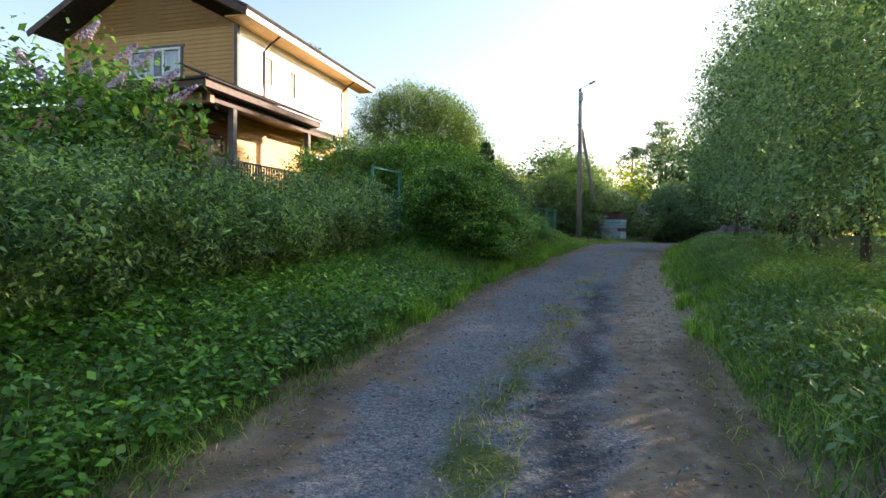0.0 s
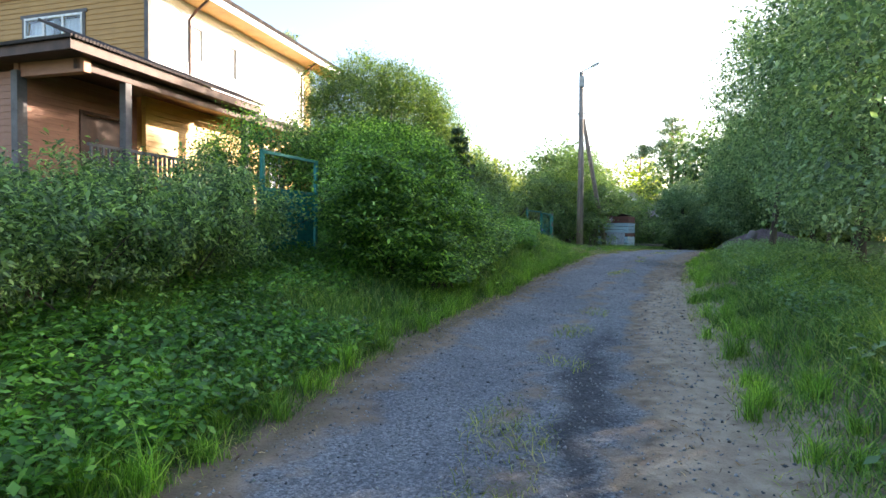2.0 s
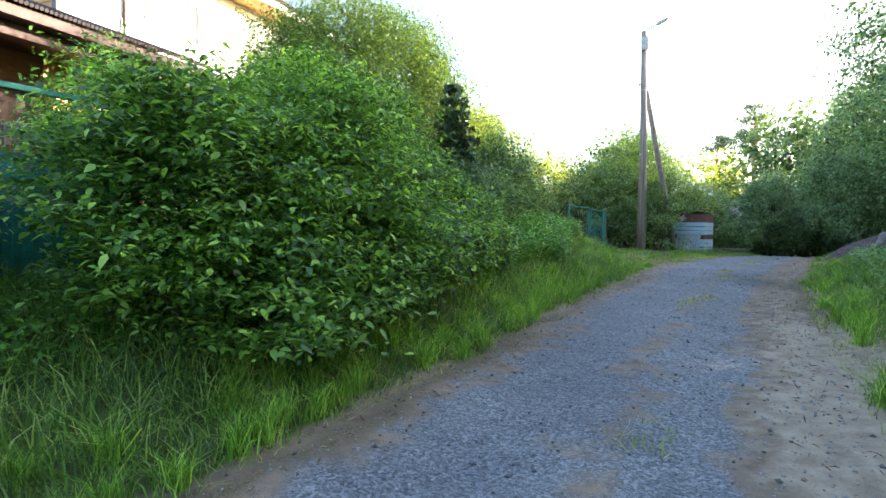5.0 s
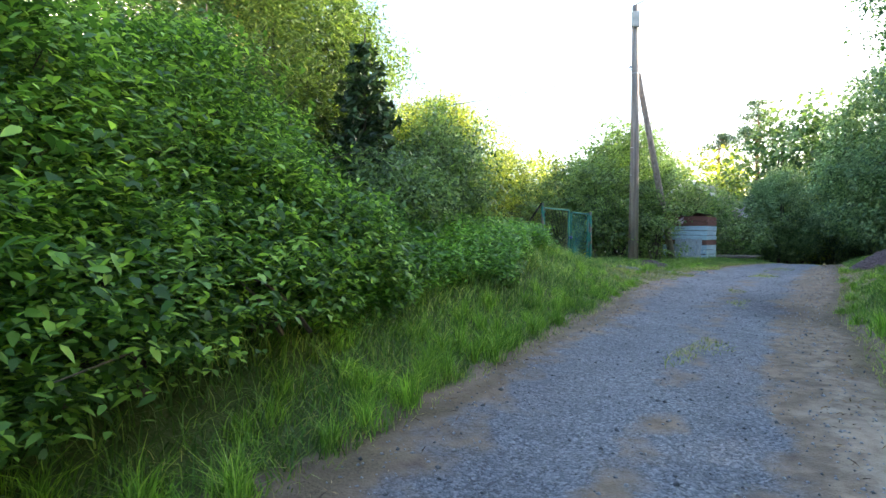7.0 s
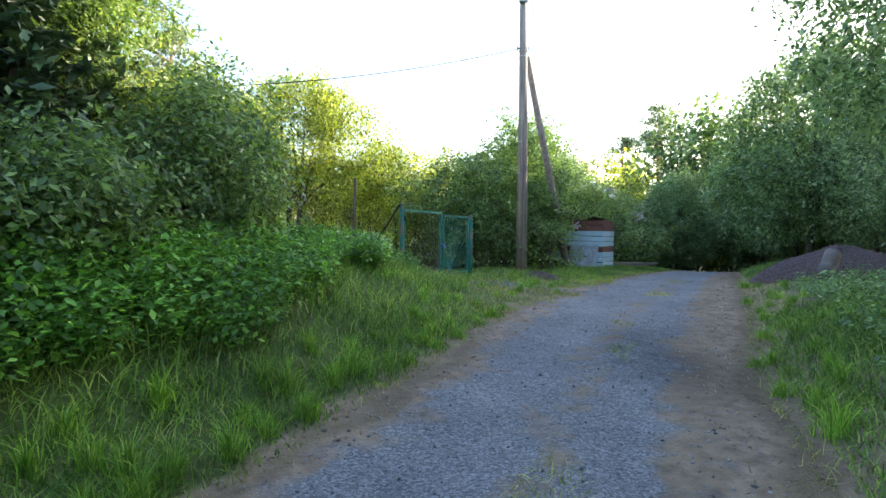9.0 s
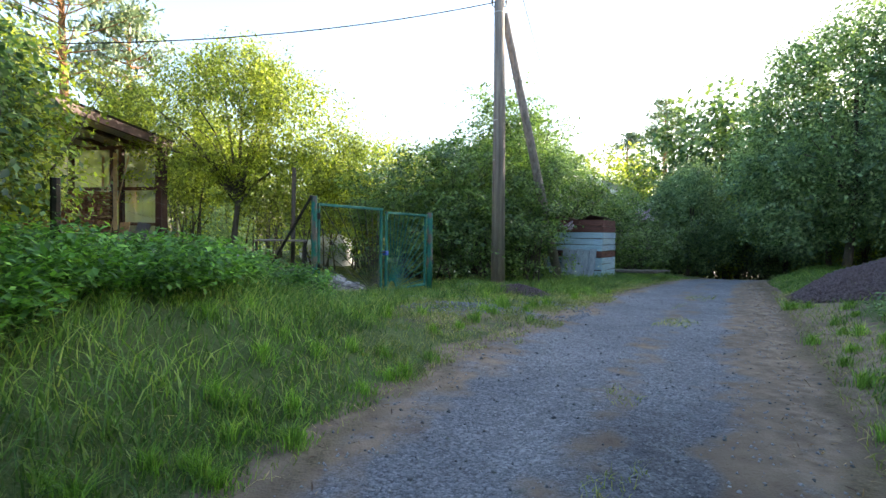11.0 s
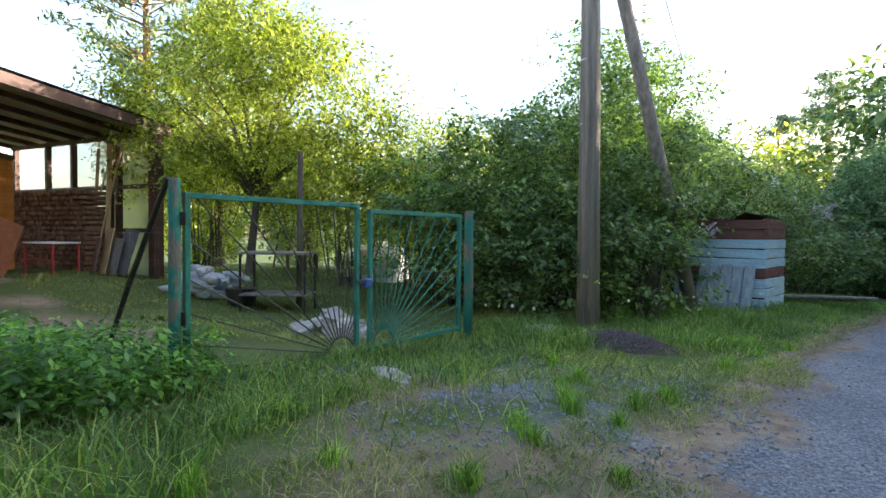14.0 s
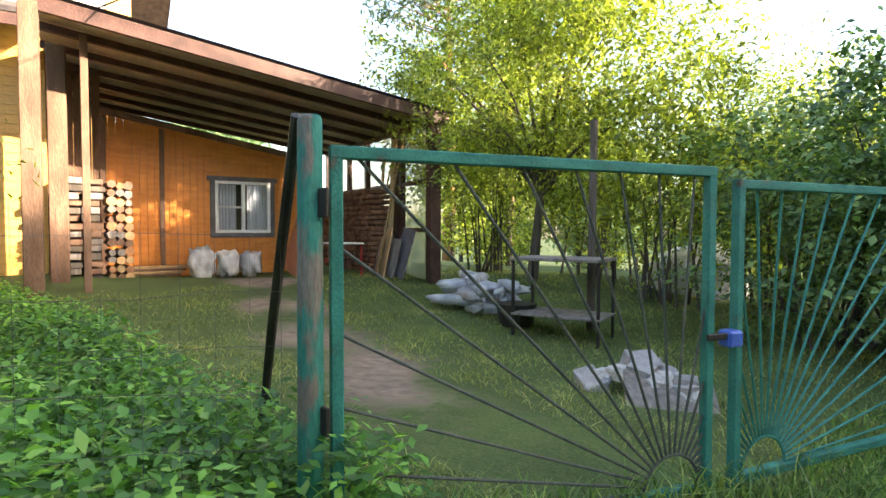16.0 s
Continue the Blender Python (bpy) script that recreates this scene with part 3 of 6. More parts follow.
def window(name, parent, x, y, z, w, h, facing, panes=2, label="", muntin=False):
    """A window in a wall: frame, panes of glass, curtain, and a dark sheet in place of the unlit room. facing 'e' looks
    along +x, 's' along -y.
    """
    root = new(name)
    root.parent = parent
    root.matrix_basis = pose(x, y, z, 0, 0, 0 if facing == "e" else -90)
    if label:
        root["label"] = label
    f = 0.06
    bm = bmesh.new()
    for a, b, c, d in ((0, 0, w, f), (0, h - f, w, h), (0, f, f, h - f), (w - f, f, w, h - f)):
        box(bm, -0.03, a, b, 0.045, c, d)
    for k in range(1, panes):
        p = w * k / panes
        box(bm, -0.03, p - 0.035, f, 0.04, p + 0.035, h - f)
    if muntin:
        box(bm, -0.02, f, h * 0.48, 0.03, w / panes - 0.035, h * 0.48 + 0.04)
    part("window_frame", bm, WHITE_PAINT, root)
    bm = bmesh.new()
    t = 0.10
    for a, b, c, d in ((-t, -t, w + t, 0), (-t * 1.6, h, w + t * 1.6, h + t), (-t, 0, 0, h), (w, 0, w + t, h)):
        box(bm, 0.0, a, b, 0.03, c, d, 0.004)
    part("casing", bm, WHITE_PAINT if panes == 1 else TRIM, root)
    for k in range(panes):
        p0, p1 = w * k / panes + (f if k == 0 else 0.035), w * (k + 1) / panes - (f if k == panes - 1 else 0.035)
        g = boxed("pane", (0.0, p0, f, 0.008, p1, h - f), GLASS, root, 0)
        g.visible_shadow = False
    for c0, c1 in ((0.0, 0.4), (0.6, 1.0)) if panes > 1 else ():
        bm = bmesh.new()
        n = 14
        rows = [[bm.verts.new((-0.16 - 0.02 * (k % 2), w * (c0 + (c1 - c0) * k / n), z)) for k in range(n + 1)] for z in (f, h - f)]
        for k in range(n):
            bm.faces.new((rows[0][k], rows[0][k + 1], rows[1][k + 1], rows[1][k]))
        part("curtain", bm, CURTAIN, root)
    # dark sheet behind the glass stands for the shaded interior
    back = -0.9 if panes > 1 else -0.14
    boxed("unlit_room_sheet", (back, -0.1, -0.1, back + 0.05, w + 0.1, h + 0.1), UNLIT_ROOM, root, 0)
    return root


def clad_wall(name, parent, x0, y0, x1, y1, z0, z1, material, holes=(), course=0.145, thick=0.14, label=""):
    """A lapped-board wall along a line, its boards left out where the holes (s0, z0, s1, z1) are."""
    d = Vector((x1 - x0, y1 - y0, 0))
    L = d.length
    d.normalize()
    nrm = Vector((d.y, -d.x, 0))
    m = Matrix((d, nrm, Vector((0, 0, 1)))).transposed().to_4x4()
    m.translation = (x0, y0, 0)
    bm = bmesh.new()
    cuts = sorted({0.0, L, *[s for h in holes for s in (h[0], h[2])]})
    zc = sorted({z0, z1, *[s for h in holes for s in (h[1], h[3])]})
    for a, b in zip(cuts, cuts[1:]):
        for c, e in zip(zc, zc[1:]):
            if any(h[0] < (a + b) / 2 < h[2] and h[1] < (c + e) / 2 < h[3] for h in holes):
                continue
            box(bm, a, -thick, c, b, -0.02, e, 0, m)
    wall = part(name, bm, material, parent, label)
    n = int((z1 - z0) / course + 0.999)
    shared = {}
    for k in range(n):
        c, e = z0 + k * course, min(z0 + (k + 1) * course, z1)
        seg = [(0.0, L)]
        for h in holes:
            if h[1] < (c + e) / 2 < h[3]:
                seg = [q for s in seg for q in ((s[0], min(s[1], h[0])), (max(s[0], h[2]), s[1])) if q[1] - q[0] > 0.01]
        for a, b in seg:
            if b - a < 0.05:
                continue
            key = (round(b - a, 3), round(e - c, 3))
            if key not in shared:
                me = bpy.data.meshes.new("board")
                w, g = b - a, e - c
                me.from_pydata([(0, 0.012, 0), (w, 0.012, 0), (w, -0.006, g), (0, -0.006, g), (0, -0.018, 0), (w, -0.018, 0), (w, -0.018, g), (0, -0.018, g)], [],
                               [(0, 1, 2, 3), (7, 6, 5, 4), (1, 0, 4, 5), (3, 2, 6, 7), (0, 3, 7, 4), (2, 1, 5, 6)])
                me.materials.append(material)
                shared[key] = me
            ob = new("board", shared[key])
            ob.parent = wall
            ob.matrix_basis = m @ Matrix.Translation((a, 0, c))
    return wall


DOOR0, DOOR1, DOORZ = -1.72, -0.38, 4.2   # the entrance door's sides and head


def house():
    h = thing("house", HX - 0.70, HY + 1.85, -0.135, HRZ, "two-storey wooden house with ochre and pale siding and dark awning roof", "house")
    h.scale = (1.1, 1.1, 1.1)
    W, D, DL, B, T = -7.4, 8.2, 7.1, 0.6, 8.0
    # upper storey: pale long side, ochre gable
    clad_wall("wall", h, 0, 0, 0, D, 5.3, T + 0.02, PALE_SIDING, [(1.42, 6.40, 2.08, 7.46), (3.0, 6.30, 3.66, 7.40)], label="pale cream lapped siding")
    window("window", h, 0.0, 1.42, 6.40, 0.66, 1.06, "e", 1, "narrow white window")
    window("window", h, 0.0, 3.0, 6.30, 0.66, 1.10, "e", 1, "narrow white window")
    rise = 0.52
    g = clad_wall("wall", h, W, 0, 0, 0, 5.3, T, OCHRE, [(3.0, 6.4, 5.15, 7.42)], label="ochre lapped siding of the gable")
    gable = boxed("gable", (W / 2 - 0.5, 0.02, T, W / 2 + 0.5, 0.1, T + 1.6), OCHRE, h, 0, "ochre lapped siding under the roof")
    c = 0.145
    k = 0
    while T + k * c < T + 3.55 * rise:
        bm = bmesh.new()
        z0, z1 = T + k * c, T + (k + 1) * c
        a, b = z0 - T, z1 - T
        x0, x1 = W + a / rise, -a / rise
        y = -0.012
        v = [bm.verts.new(p) for p in ((x0, y, z0), (x1, y, z0), (-min(b / rise, 3.7), y + 0.018, z1), (W + min(b / rise, 3.7), y + 0.018, z1))]
        bm.faces.new(v)
        k += 1
        bmesh.ops.solidify(bm, geom=bm.faces[:], thickness=0.05)
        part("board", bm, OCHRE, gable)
    window("window", h, -4.4, 0.0, 6.4, 2.15, 1.02, "s", 3, "wide white three-part window with grey casing", True)
    clad_wall("wall", h, 0, D, W, D, 5.3, T, OCHRE)
    clad_wall("wall", h, W, D, W, 0, 1.0, T, OCHRE)
    boxed("corner_board", (-0.1, -0.05, 5.3, 0.04, 0.08, T), TRIM, h)
    boxed("corner_board", (-0.1, D - 0.26, 5.3, 0.04, D + 0.1, T), SOFFIT, h, 0.004, "wide orange-yellow corner board")
    # lower storey, set back under the awning
    clad_wall("wall", h, 0, -0.1, 0, DL, B, 5.2, YELLOW, [(5.2, 2.8, 6.3, 4.3)], label="yellow lapped siding of the ground floor")
    window("window", h, 0.0, 5.1, 2.8, 1.1, 1.5, "e", 2)
    xp = -0.3
    clad_wall("wall", h, xp, -3.2, xp, -0.1, B, 5.0, BROWN_SIDING, [(DOOR0 + 3.2, 2.35, DOOR1 + 3.2, DOORZ)], label="brown lapped siding beside the door")
    boxed("door", (xp - 0.08, DOOR0 + 0.02, 2.35, xp - 0.03, DOOR1 - 0.02, DOORZ - 0.02), DARK_WOOD, h, 0.01, "dark brown entrance door with a round pane")
    bm = bmesh.new()
    for a in (DOOR0 - 0.07, DOOR1):
        box(bm, xp - 0.03, a, 2.3, xp + 0.04, a + 0.07, DOORZ + 0.07, 0.004)
    box(bm, xp - 0.03, DOOR0, DOORZ, xp + 0.04, DOOR1, DOORZ + 0.07, 0.004)
    part("door_frame", bm, DARK_WOOD, h)
    clad_wall("wall", h, W - 1.0, -3.2, xp, -3.2, B, 4.8, BROWN_SIDING, [(4.9, 2.8, 6.2, 4.25)], label="brown lapped siding of the wing")
    window("window", h, W - 1.0 + 4.9, -3.2, 2.8, 1.3, 1.45, "s", 2)
    boxed("corner_board", (xp - 0.14, -3.27, B, xp + 0.05, -3.05, 4.8), TRIM, h)
    # porch floor, posts, rails, beam
    boxed("porch_floor", (-0.3, -3.2, 2.1, 1.45, 2.4, 2.3), BROWN_WOOD, h, 0.01)
    boxed("plinth", (-0.25, -3.1, 0.3, 1.35, 2.3, 2.1), BROWN_SIDING, h, 0.01)
    for y in (-2.0, 2.3):
        boxed("porch_post", (1.23, y - 0.09, 2.3, 1.41, y + 0.09, 4.75), TRIM, h, 0.01)
    boxed("porch_beam", (1.22, -3.2, 4.72, 1.42, 2.5, 4.95), DARK_WOOD, h, 0.01)
    boxed("porch_beam", (-0.25, -3.2, 4.66, 1.5, -3.02, 4.96), BROWN_SIDING, h, 0.01, "brown boards over the porch")
    bm = bmesh.new()
    for z in (2.5, 3.2):
        box(bm, 1.28, -2.95, z, 1.35, 2.2, z + 0.06)
    for k in range(36):
        y = -2.9 + k * 0.145
        box(bm, 1.295, y, 2.55, 1.335, y + 0.05, 3.2)
    part("railing", bm, TRIM, h)
    # awning roof all round, rising to the upper wall
    bm = bmesh.new()

    def slab(pts, t=0.07):
        lo = [bm.verts.new(p) for p in pts]
        hi = [bm.verts.new((p[0], p[1], p[2] + t)) for p in pts]
        n = len(pts)
        bm.faces.new(lo[::-1])
        bm.faces.new(hi)
        for i in range(n):
            bm.faces.new((lo[i], lo[(i + 1) % n], hi[(i + 1) % n], hi[i]))
    slab([(1.8, -3.7, 5.18), (1.8, 2.5, 5.18), (0.0, 2.5, 5.86), (0.0, 0.0, 5.86)])
    slab([(1.8, -3.7, 5.18), (0.0, 0.0, 5.86), (W - 0.2, 0.0, 5.86), (W - 1.6, -3.7, 5.0)])
    slab([(1.0, 2.5, 5.05), (1.0, DL + 0.3, 5.05), (0.0, DL + 0.3, 5.45), (0.0, 2.5, 5.45)])
    part("awning_roof", bm, ROOF_DARK, h, "dark scalloped bitumen awning roof")
    bm = bmesh.new()
    for k in range(78):   # scalloped edge of the corrugated sheets
        y = -3.7 + k * 0.08
        if y < 2.45:
            tube(bm, [(1.86, y + 0.04, 5.19), (0.9, y + 0.04, 5.60)], [0.038, 0.03], 6)
    for k in range(128):
        x = 1.8 - k * 0.08
        z = 5.19 - 0.18 * k / 128
        tube(bm, [(x, -3.76, z), (x - 0.15, -3.3, z + 0.09)], [0.038, 0.035], 6)
    part("roof_corrugation", bm, ROOF_DARK, h)
    bm = bmesh.new()
    bar(bm, (1.74, -3.7, 5.06), (1.74, 2.5, 5.06), 0.04, 0.2)
    bar(bm, (1.74, -3.66, 5.06), (W - 1.6, -3.66, 4.88), 0.04, 0.2)
    bar(bm, (0.98, 2.5, 4.95), (0.98, DL, 4.95), 0.04, 0.16)
    part("fascia", bm, DARK_WOOD, h)
    boxed("porch_ceiling", (0.0, -3.6, 4.96, 1.7, 2.5, 5.0), DARK_WOOD, h, 0)
    boxed("porch_ceiling", (-2.3, -3.6, 4.962, 0.0, -0.1, 5.0), DARK_WOOD, h, 0)
    # main roof
    bm = bmesh.new()
    for s in (1, -1):
        x_e = 0.85 if s > 0 else W - 0.85
        z_e = T - 0.02 + 0.18
        zr = z_e + 4.55 * rise
        q = [(x_e, -0.7, z_e), (x_e, D + 1.5, z_e), (W / 2, D + 1.5, zr), (W / 2, -0.7, zr)]
        slab(q if s > 0 else q[::-1], 0.09)
    part("roof", bm, ROOF_DARK, h, "dark corrugated gable roof")
    bm = bmesh.new()
    for k in range(116):
        y = -0.7 + k * 0.09
        tube(bm, [(0.9, y, 8.25), (0.3, y, 8.25 + 0.6 * rise)], [0.045, 0.04], 6)
    part("roof_corrugation", bm, ROOF_DARK, h)
    sof = boxed("soffit", (0.0, -0.66, T + 0.027, 0.83, D + 1.46, T + 0.04), SOFFIT, h, 0, "varnished yellow pine soffit boards")
    for k in range(7):
        boxed("board", (0.02 + k * 0.115, -0.65, T, 0.13 + k * 0.115, D + 1.45, T + 0.025), SOFFIT, sof, 0.004)
    bm = bmesh.new()
    box(bm, 0.83, -0.7, T - 0.02, 0.86, D + 1.5, T + 0.17, 0.004)
    part("fascia", bm, WHITE_PAINT, h, "white eaves board")
    bm = bmesh.new()
    for s in (1, -1):
        x_e = 0.85 if s > 0 else W - 0.85
        bar(bm, (x_e, -0.72, T + 0.08), (W / 2, -0.72, T + 0.08 + 4.55 * rise), 0.03, 0.22)
    part("bargeboard", bm, DARK_WOOD, h)
    for y in (1.45, 7.6):
        bm = bmesh.new()
        tube(bm, [(0.75, y - 0.05, T + 0.02), (0.30, y - 0.02, T - 0.25), (0.07, y, T - 0.45), (0.07, y, 5.85)], [0.035] * 4, 8)
        part("drainpipe", bm, DARK_WOOD, h)
    bm = bmesh.new()
    tube(bm, [(-0.9, 2.6, 8.6), (-0.9, 2.6, 9.25)], [0.12, 0.12], 10)
    tube(bm, [(-0.9, 2.6, 9.3), (-0.9, 2.6, 9.4)], [0.22, 0.06], 10)
    part("vent_pipe", bm, BLACK_METAL, h)
    return h


house()


# ---- open shed ----
def shed():
    h = thing("open_shed", HX, HY, 0, HRZ, "open lean-to shed with brown rafters, orange wall and translucent panels", "shed")
    x1, y0, y1 = 1.7, 9.4, 15.75          # eaves line, house end, far end
    z0, z1 = 5.05, 4.22                   # underside height at the two ends
    xb, xr = -1.75, -4.6                  # orange wall, back of the roof

    def zz(y):
        return z0 + (z1 - z0) * (y - y0) / (y1 - y0)
    bm = bmesh.new()
    for k in range(8):
        x = x1 - 1.0 * k
        if x < xr:
            break
        bar(bm, (x, y0, zz(y0) + 0.0), (x, y1 + 0.1, zz(y1 + 0.1)), 0.09, 0.11 if k else 0.2)
        part("rafter", bm, DARK_WOOD, h)
        bm = bmesh.new()
    a = [(xr, y0, zz(y0) + 0.10), (x1 + 0.05, y0, zz(y0) + 0.10), (x1 + 0.05, y1 + 0.2, zz(y1 + 0.2) + 0.10), (xr, y1 + 0.2, zz(y1 + 0.2) + 0.10)]
    v = [bm.verts.new(p) for p in a]
    bm.faces.new(v)
    bmesh.ops.solidify(bm, geom=bm.faces[:], thickness=0.02)
    part("roof_boarding", bm, noisy("grey_boarding", [(0.3, (0.64, 0.58, 0.52)), (0.7, (0.78, 0.72, 0.66))], 3, stretch=(1, 1, 1), bump=0.2), h)
    bm = bmesh.new()
    v = [bm.verts.new((p[0] + (0.05 if p[0] > 0 else -0.05), p[1], p[2] + 0.04)) for p in a]
    bm.faces.new(v)
    bmesh.ops.solidify(bm, geom=bm.faces[:], thickness=0.03)
    part("roof_covering", bm, ROOF_DARK, h)
    # orange wall
    yw0, yw1 = 10.2, 14.5

    def top(y):
        return 4.32 - (y - 10.3) * 0.165
    rects = [(yw0, 12.22, 0.9, top(11.2)), (12.22, 13.42, 0.9, 2.0), (12.22, 13.42, 3.13, top(12.8)), (13.42, yw1, 0.9, top(14.2))]
    core = np.array([(xb - 0.1, a, z) for y0_, y1_, z0_, z1_ in rects for a, z in ((y0_, z0_), (y1_, z0_), (y1_, min(z1_, top(y1_))), (y0_, z1_))])
    wall = new("wall", quick_mesh("wall", core, np.array([t for k in range(4) for t in ((4 * k, 4 * k + 1, 4 * k + 2), (4 * k, 4 * k + 2, 4 * k + 3))]), ORANGE))
    wall.parent = h
    wall["label"] = "orange painted board wall"
    n = 33
    for k in range(n):
        ya, yb = yw0 + (yw1 - yw0) * k / n, yw0 + (yw1 - yw0) * (k + 1) / n - 0.004
        for z0_, z1_ in (((0.9, 2.0), (3.13, top(yb))) if yb > 12.22 and ya < 13.42 else ((0.9, top(yb)),)):
            boxed("board", (xb - 0.09, ya, z0_, xb - 0.003 * (k % 2), yb, z1_), ORANGE, wall, 0.003)
    bm = bmesh.new()
    bar(bm, (xb + 0.03, yw0, 4.36), (xb + 0.03, yw1, 4.36 - 4.3 * 0.165), 0.05, 0.12)
    for y in (yw0, 11.2):
        box(bm, xb, y, 0.9, xb + 0.04, y + 0.09, 4.25 - (y - 10.3) * 0.165)
    part("wall_batten", bm, BROWN_WOOD, h)
    window("window", h, xb, 12.24, 2.02, 1.14, 1.1, "e", 2, "white two-part window in a brown casing", True)
    for k in range(7):
        boxed("wall_board", (xb - 0.1, 9.2 + k * 0.145, 0.9, xb, 9.2 + k * 0.145 + 0.14, zz(9.4)), BROWN_WOOD, h, 0.004)
    boxed("post", (-0.05, 9.5, 0.8, 0.22, 9.75, 4.95), BROWN_WOOD, h, 0.01)
    boxed("post", (1.0, 9.95, 0.8, 1.1, 10.05, 4.9), BROWN_WOOD, h, 0.008)
    # end wall: frame and translucent sheets
    ye = 15.6
    bm = bmesh.new()
    for x in (-4.1, -2.6, -1.5, -0.05, 0.25, 1.62):
        box(bm, x, ye - 0.05, 0.9, x + 0.11, ye + 0.06, zz(ye) - 0.02)
    for z in (3.0, 3.72 + 0.4, 2.05):
        if z == 2.05:
            box(bm, 0.3, ye - 0.04, z, 1.7, ye + 0.04, z + 0.08)
        else:
            box(bm, -4.2, ye - 0.04, z, 1.7, ye + 0.04, z + 0.09)
    part("end_frame", bm, DARK_WOOD, h)
    g = boxed("translucent_panel", (-4.2, ye + 0.062, 1.1, 1.7, ye + 0.07, 4.15), POLYCARB, h, 0)
    g.visible_shadow = False
    boxed("post", (1.55, ye - 0.15, 0.8, 1.75, ye + 0.08, zz(ye)), DARK_WOOD, h, 0.01, "dark weathered corner post")
    boxed("post", (1.55, y0 - 0.1, 0.8, 1.75, y0 + 0.12, zz(y0)), BROWN_WOOD, h, 0.01)
    boxed("post", (1.2, y0 - 1.05, 0.8, 1.42, y0 - 0.8, 5.0), BROWN_WOOD, h, 0.01)
    bm = bmesh.new()
    for a, b, w in (((0.15, 15.1, 1.2), (-0.1, 15.4, 3.9), 0.06), ((0.35, 15.0, 1.2), (0.75, 15.4, 3.9), 0.08), ((0.5, 15.2, 1.2), (0.25, 15.45, 4.0), 0.10), ((0.0, 14.9, 1.2), (0.2, 15.45, 3.6), 0.05)):
        bar(bm, a, b, w, 0.03)
    part("leaning_board", bm, RAW_WOOD, h)
    return h


shed()


# ---- double gate ----
GATE_PTS = [(4.42, 26.47), (5.28, 28.18), (6.02, 29.84)]


def gate_leaf(a, b, hub_far, n, z0, z1):
    """A leaf between plan points a and b, with rods that fan out from a hub near its foot."""
    d = Vector((b[0] - a[0], b[1] - a[1], 0))
    L = d.length
    root = thing("gate_leaf", a[0], a[1], z0, math.degrees(math.atan2(d.y, d.x)), "green steel gate leaf with a sunburst of thin rods", "gate", "double gate")
    H = z1 - z0
    bm = bmesh.new()
    w = 0.045
    for q in ((0.06, -w / 2, 0, 0.06 + w, w / 2, H), (L - 0.08 - w, -w / 2, 0, L - 0.08, w / 2, H), (0.06, -w / 2 - 0.002, 0.02, L - 0.08, w / 2 + 0.002, 0.02 + w), (0.06, -w / 2 - 0.002, H - w, L - 0.08, w / 2 + 0.002, H)):
        box(bm, *q, 0.004)
    part("gate_frame", bm, GREEN_PAINT, root)
    hx = L - 0.30 if hub_far else 0.30
    r = 0.16
    for k in range(n):
        t = math.pi * (0.02 + 0.96 * k / (n - 1))
        c, s = math.cos(t), math.sin(t)
        far = 9.0
        if c > 1e-3:
            far = min(far, (L - 0.10 - hx) / c)
        if c < -1e-3:
            far = min(far, (hx - 0.08) / -c)
        if s > 1e-3:
            far = min(far, (H - 0.04 - 0.06) / s)
        if far < r + 0.05:
            continue
        bm = bmesh.new()
        tube(bm, [(hx + r * c, 0, 0.06 + r * s), (hx + far * c, 0, 0.06 + far * s)], [0.007, 0.007], 6)
        part("rod", bm, ROD if hub_far else GREEN_PAINT, root)
    bm = bmesh.new()
    arc = [(hx + r * math.cos(math.pi * k / 12), 0, 0.06 + r * math.sin(math.pi * k / 12)) for k in range(13)]
    tube(bm, arc, [0.008] * 13, 6)
    part("hub_arc", bm, ROD if hub_far else GREEN_PAINT, root)
    return root


gate_leaf(GATE_PTS[0], GATE_PTS[1], True, 22, 0.86, 2.40)
gate_leaf(GATE_PTS[1], GATE_PTS[2], False, 24, 0.86, 2.35)


def gate_post(x, y, z1, r, material, label):
    root = thing("gate_post", x, y, gz(x, y) - 0.3, 0, label, "post", "gate posts")
    bm = bmesh.new()
    H = z1 - root.location.z
    tube(bm, [(0, 0, 0), (0.01, 0, H * 0.5), (0, 0.01, H - 0.02), (0, 0.01, H)], [r * 1.05, r, r * 0.95, r * 0.8], 12)
    part("post", bm, material, root, smoothed=True)
    for z in (H - 0.35, H - 1.1):
        boxed("hinge", (0.0, r * 0.2, z, 0.09, r * 0.6, z + 0.10), BLACK_METAL, root, 0.004)
    return root


gate_post(4.41, 26.46, 2.50, 0.046, GREEN_OLD, "round wooden gate post with flaking green paint")
gate_post(6.07, 29.92, 2.40, 0.06, GREEN_OLD, "round wooden gate post with flaking green paint, by dark bushes")
lock = thing("padlock", 5.30, 28.19, 1.60, 62, "blue plastic cover over a padlock on the gate leaves", "padlock")
boxed("cover", (-0.045, -0.05, -0.04, 0.045, 0.03, 0.04), BLUE, lock, 0.012)
boxed("latch", (-0.16, -0.035, 0.0, 0.02, -0.02, 0.03), BLACK_METAL, lock, 0.004)


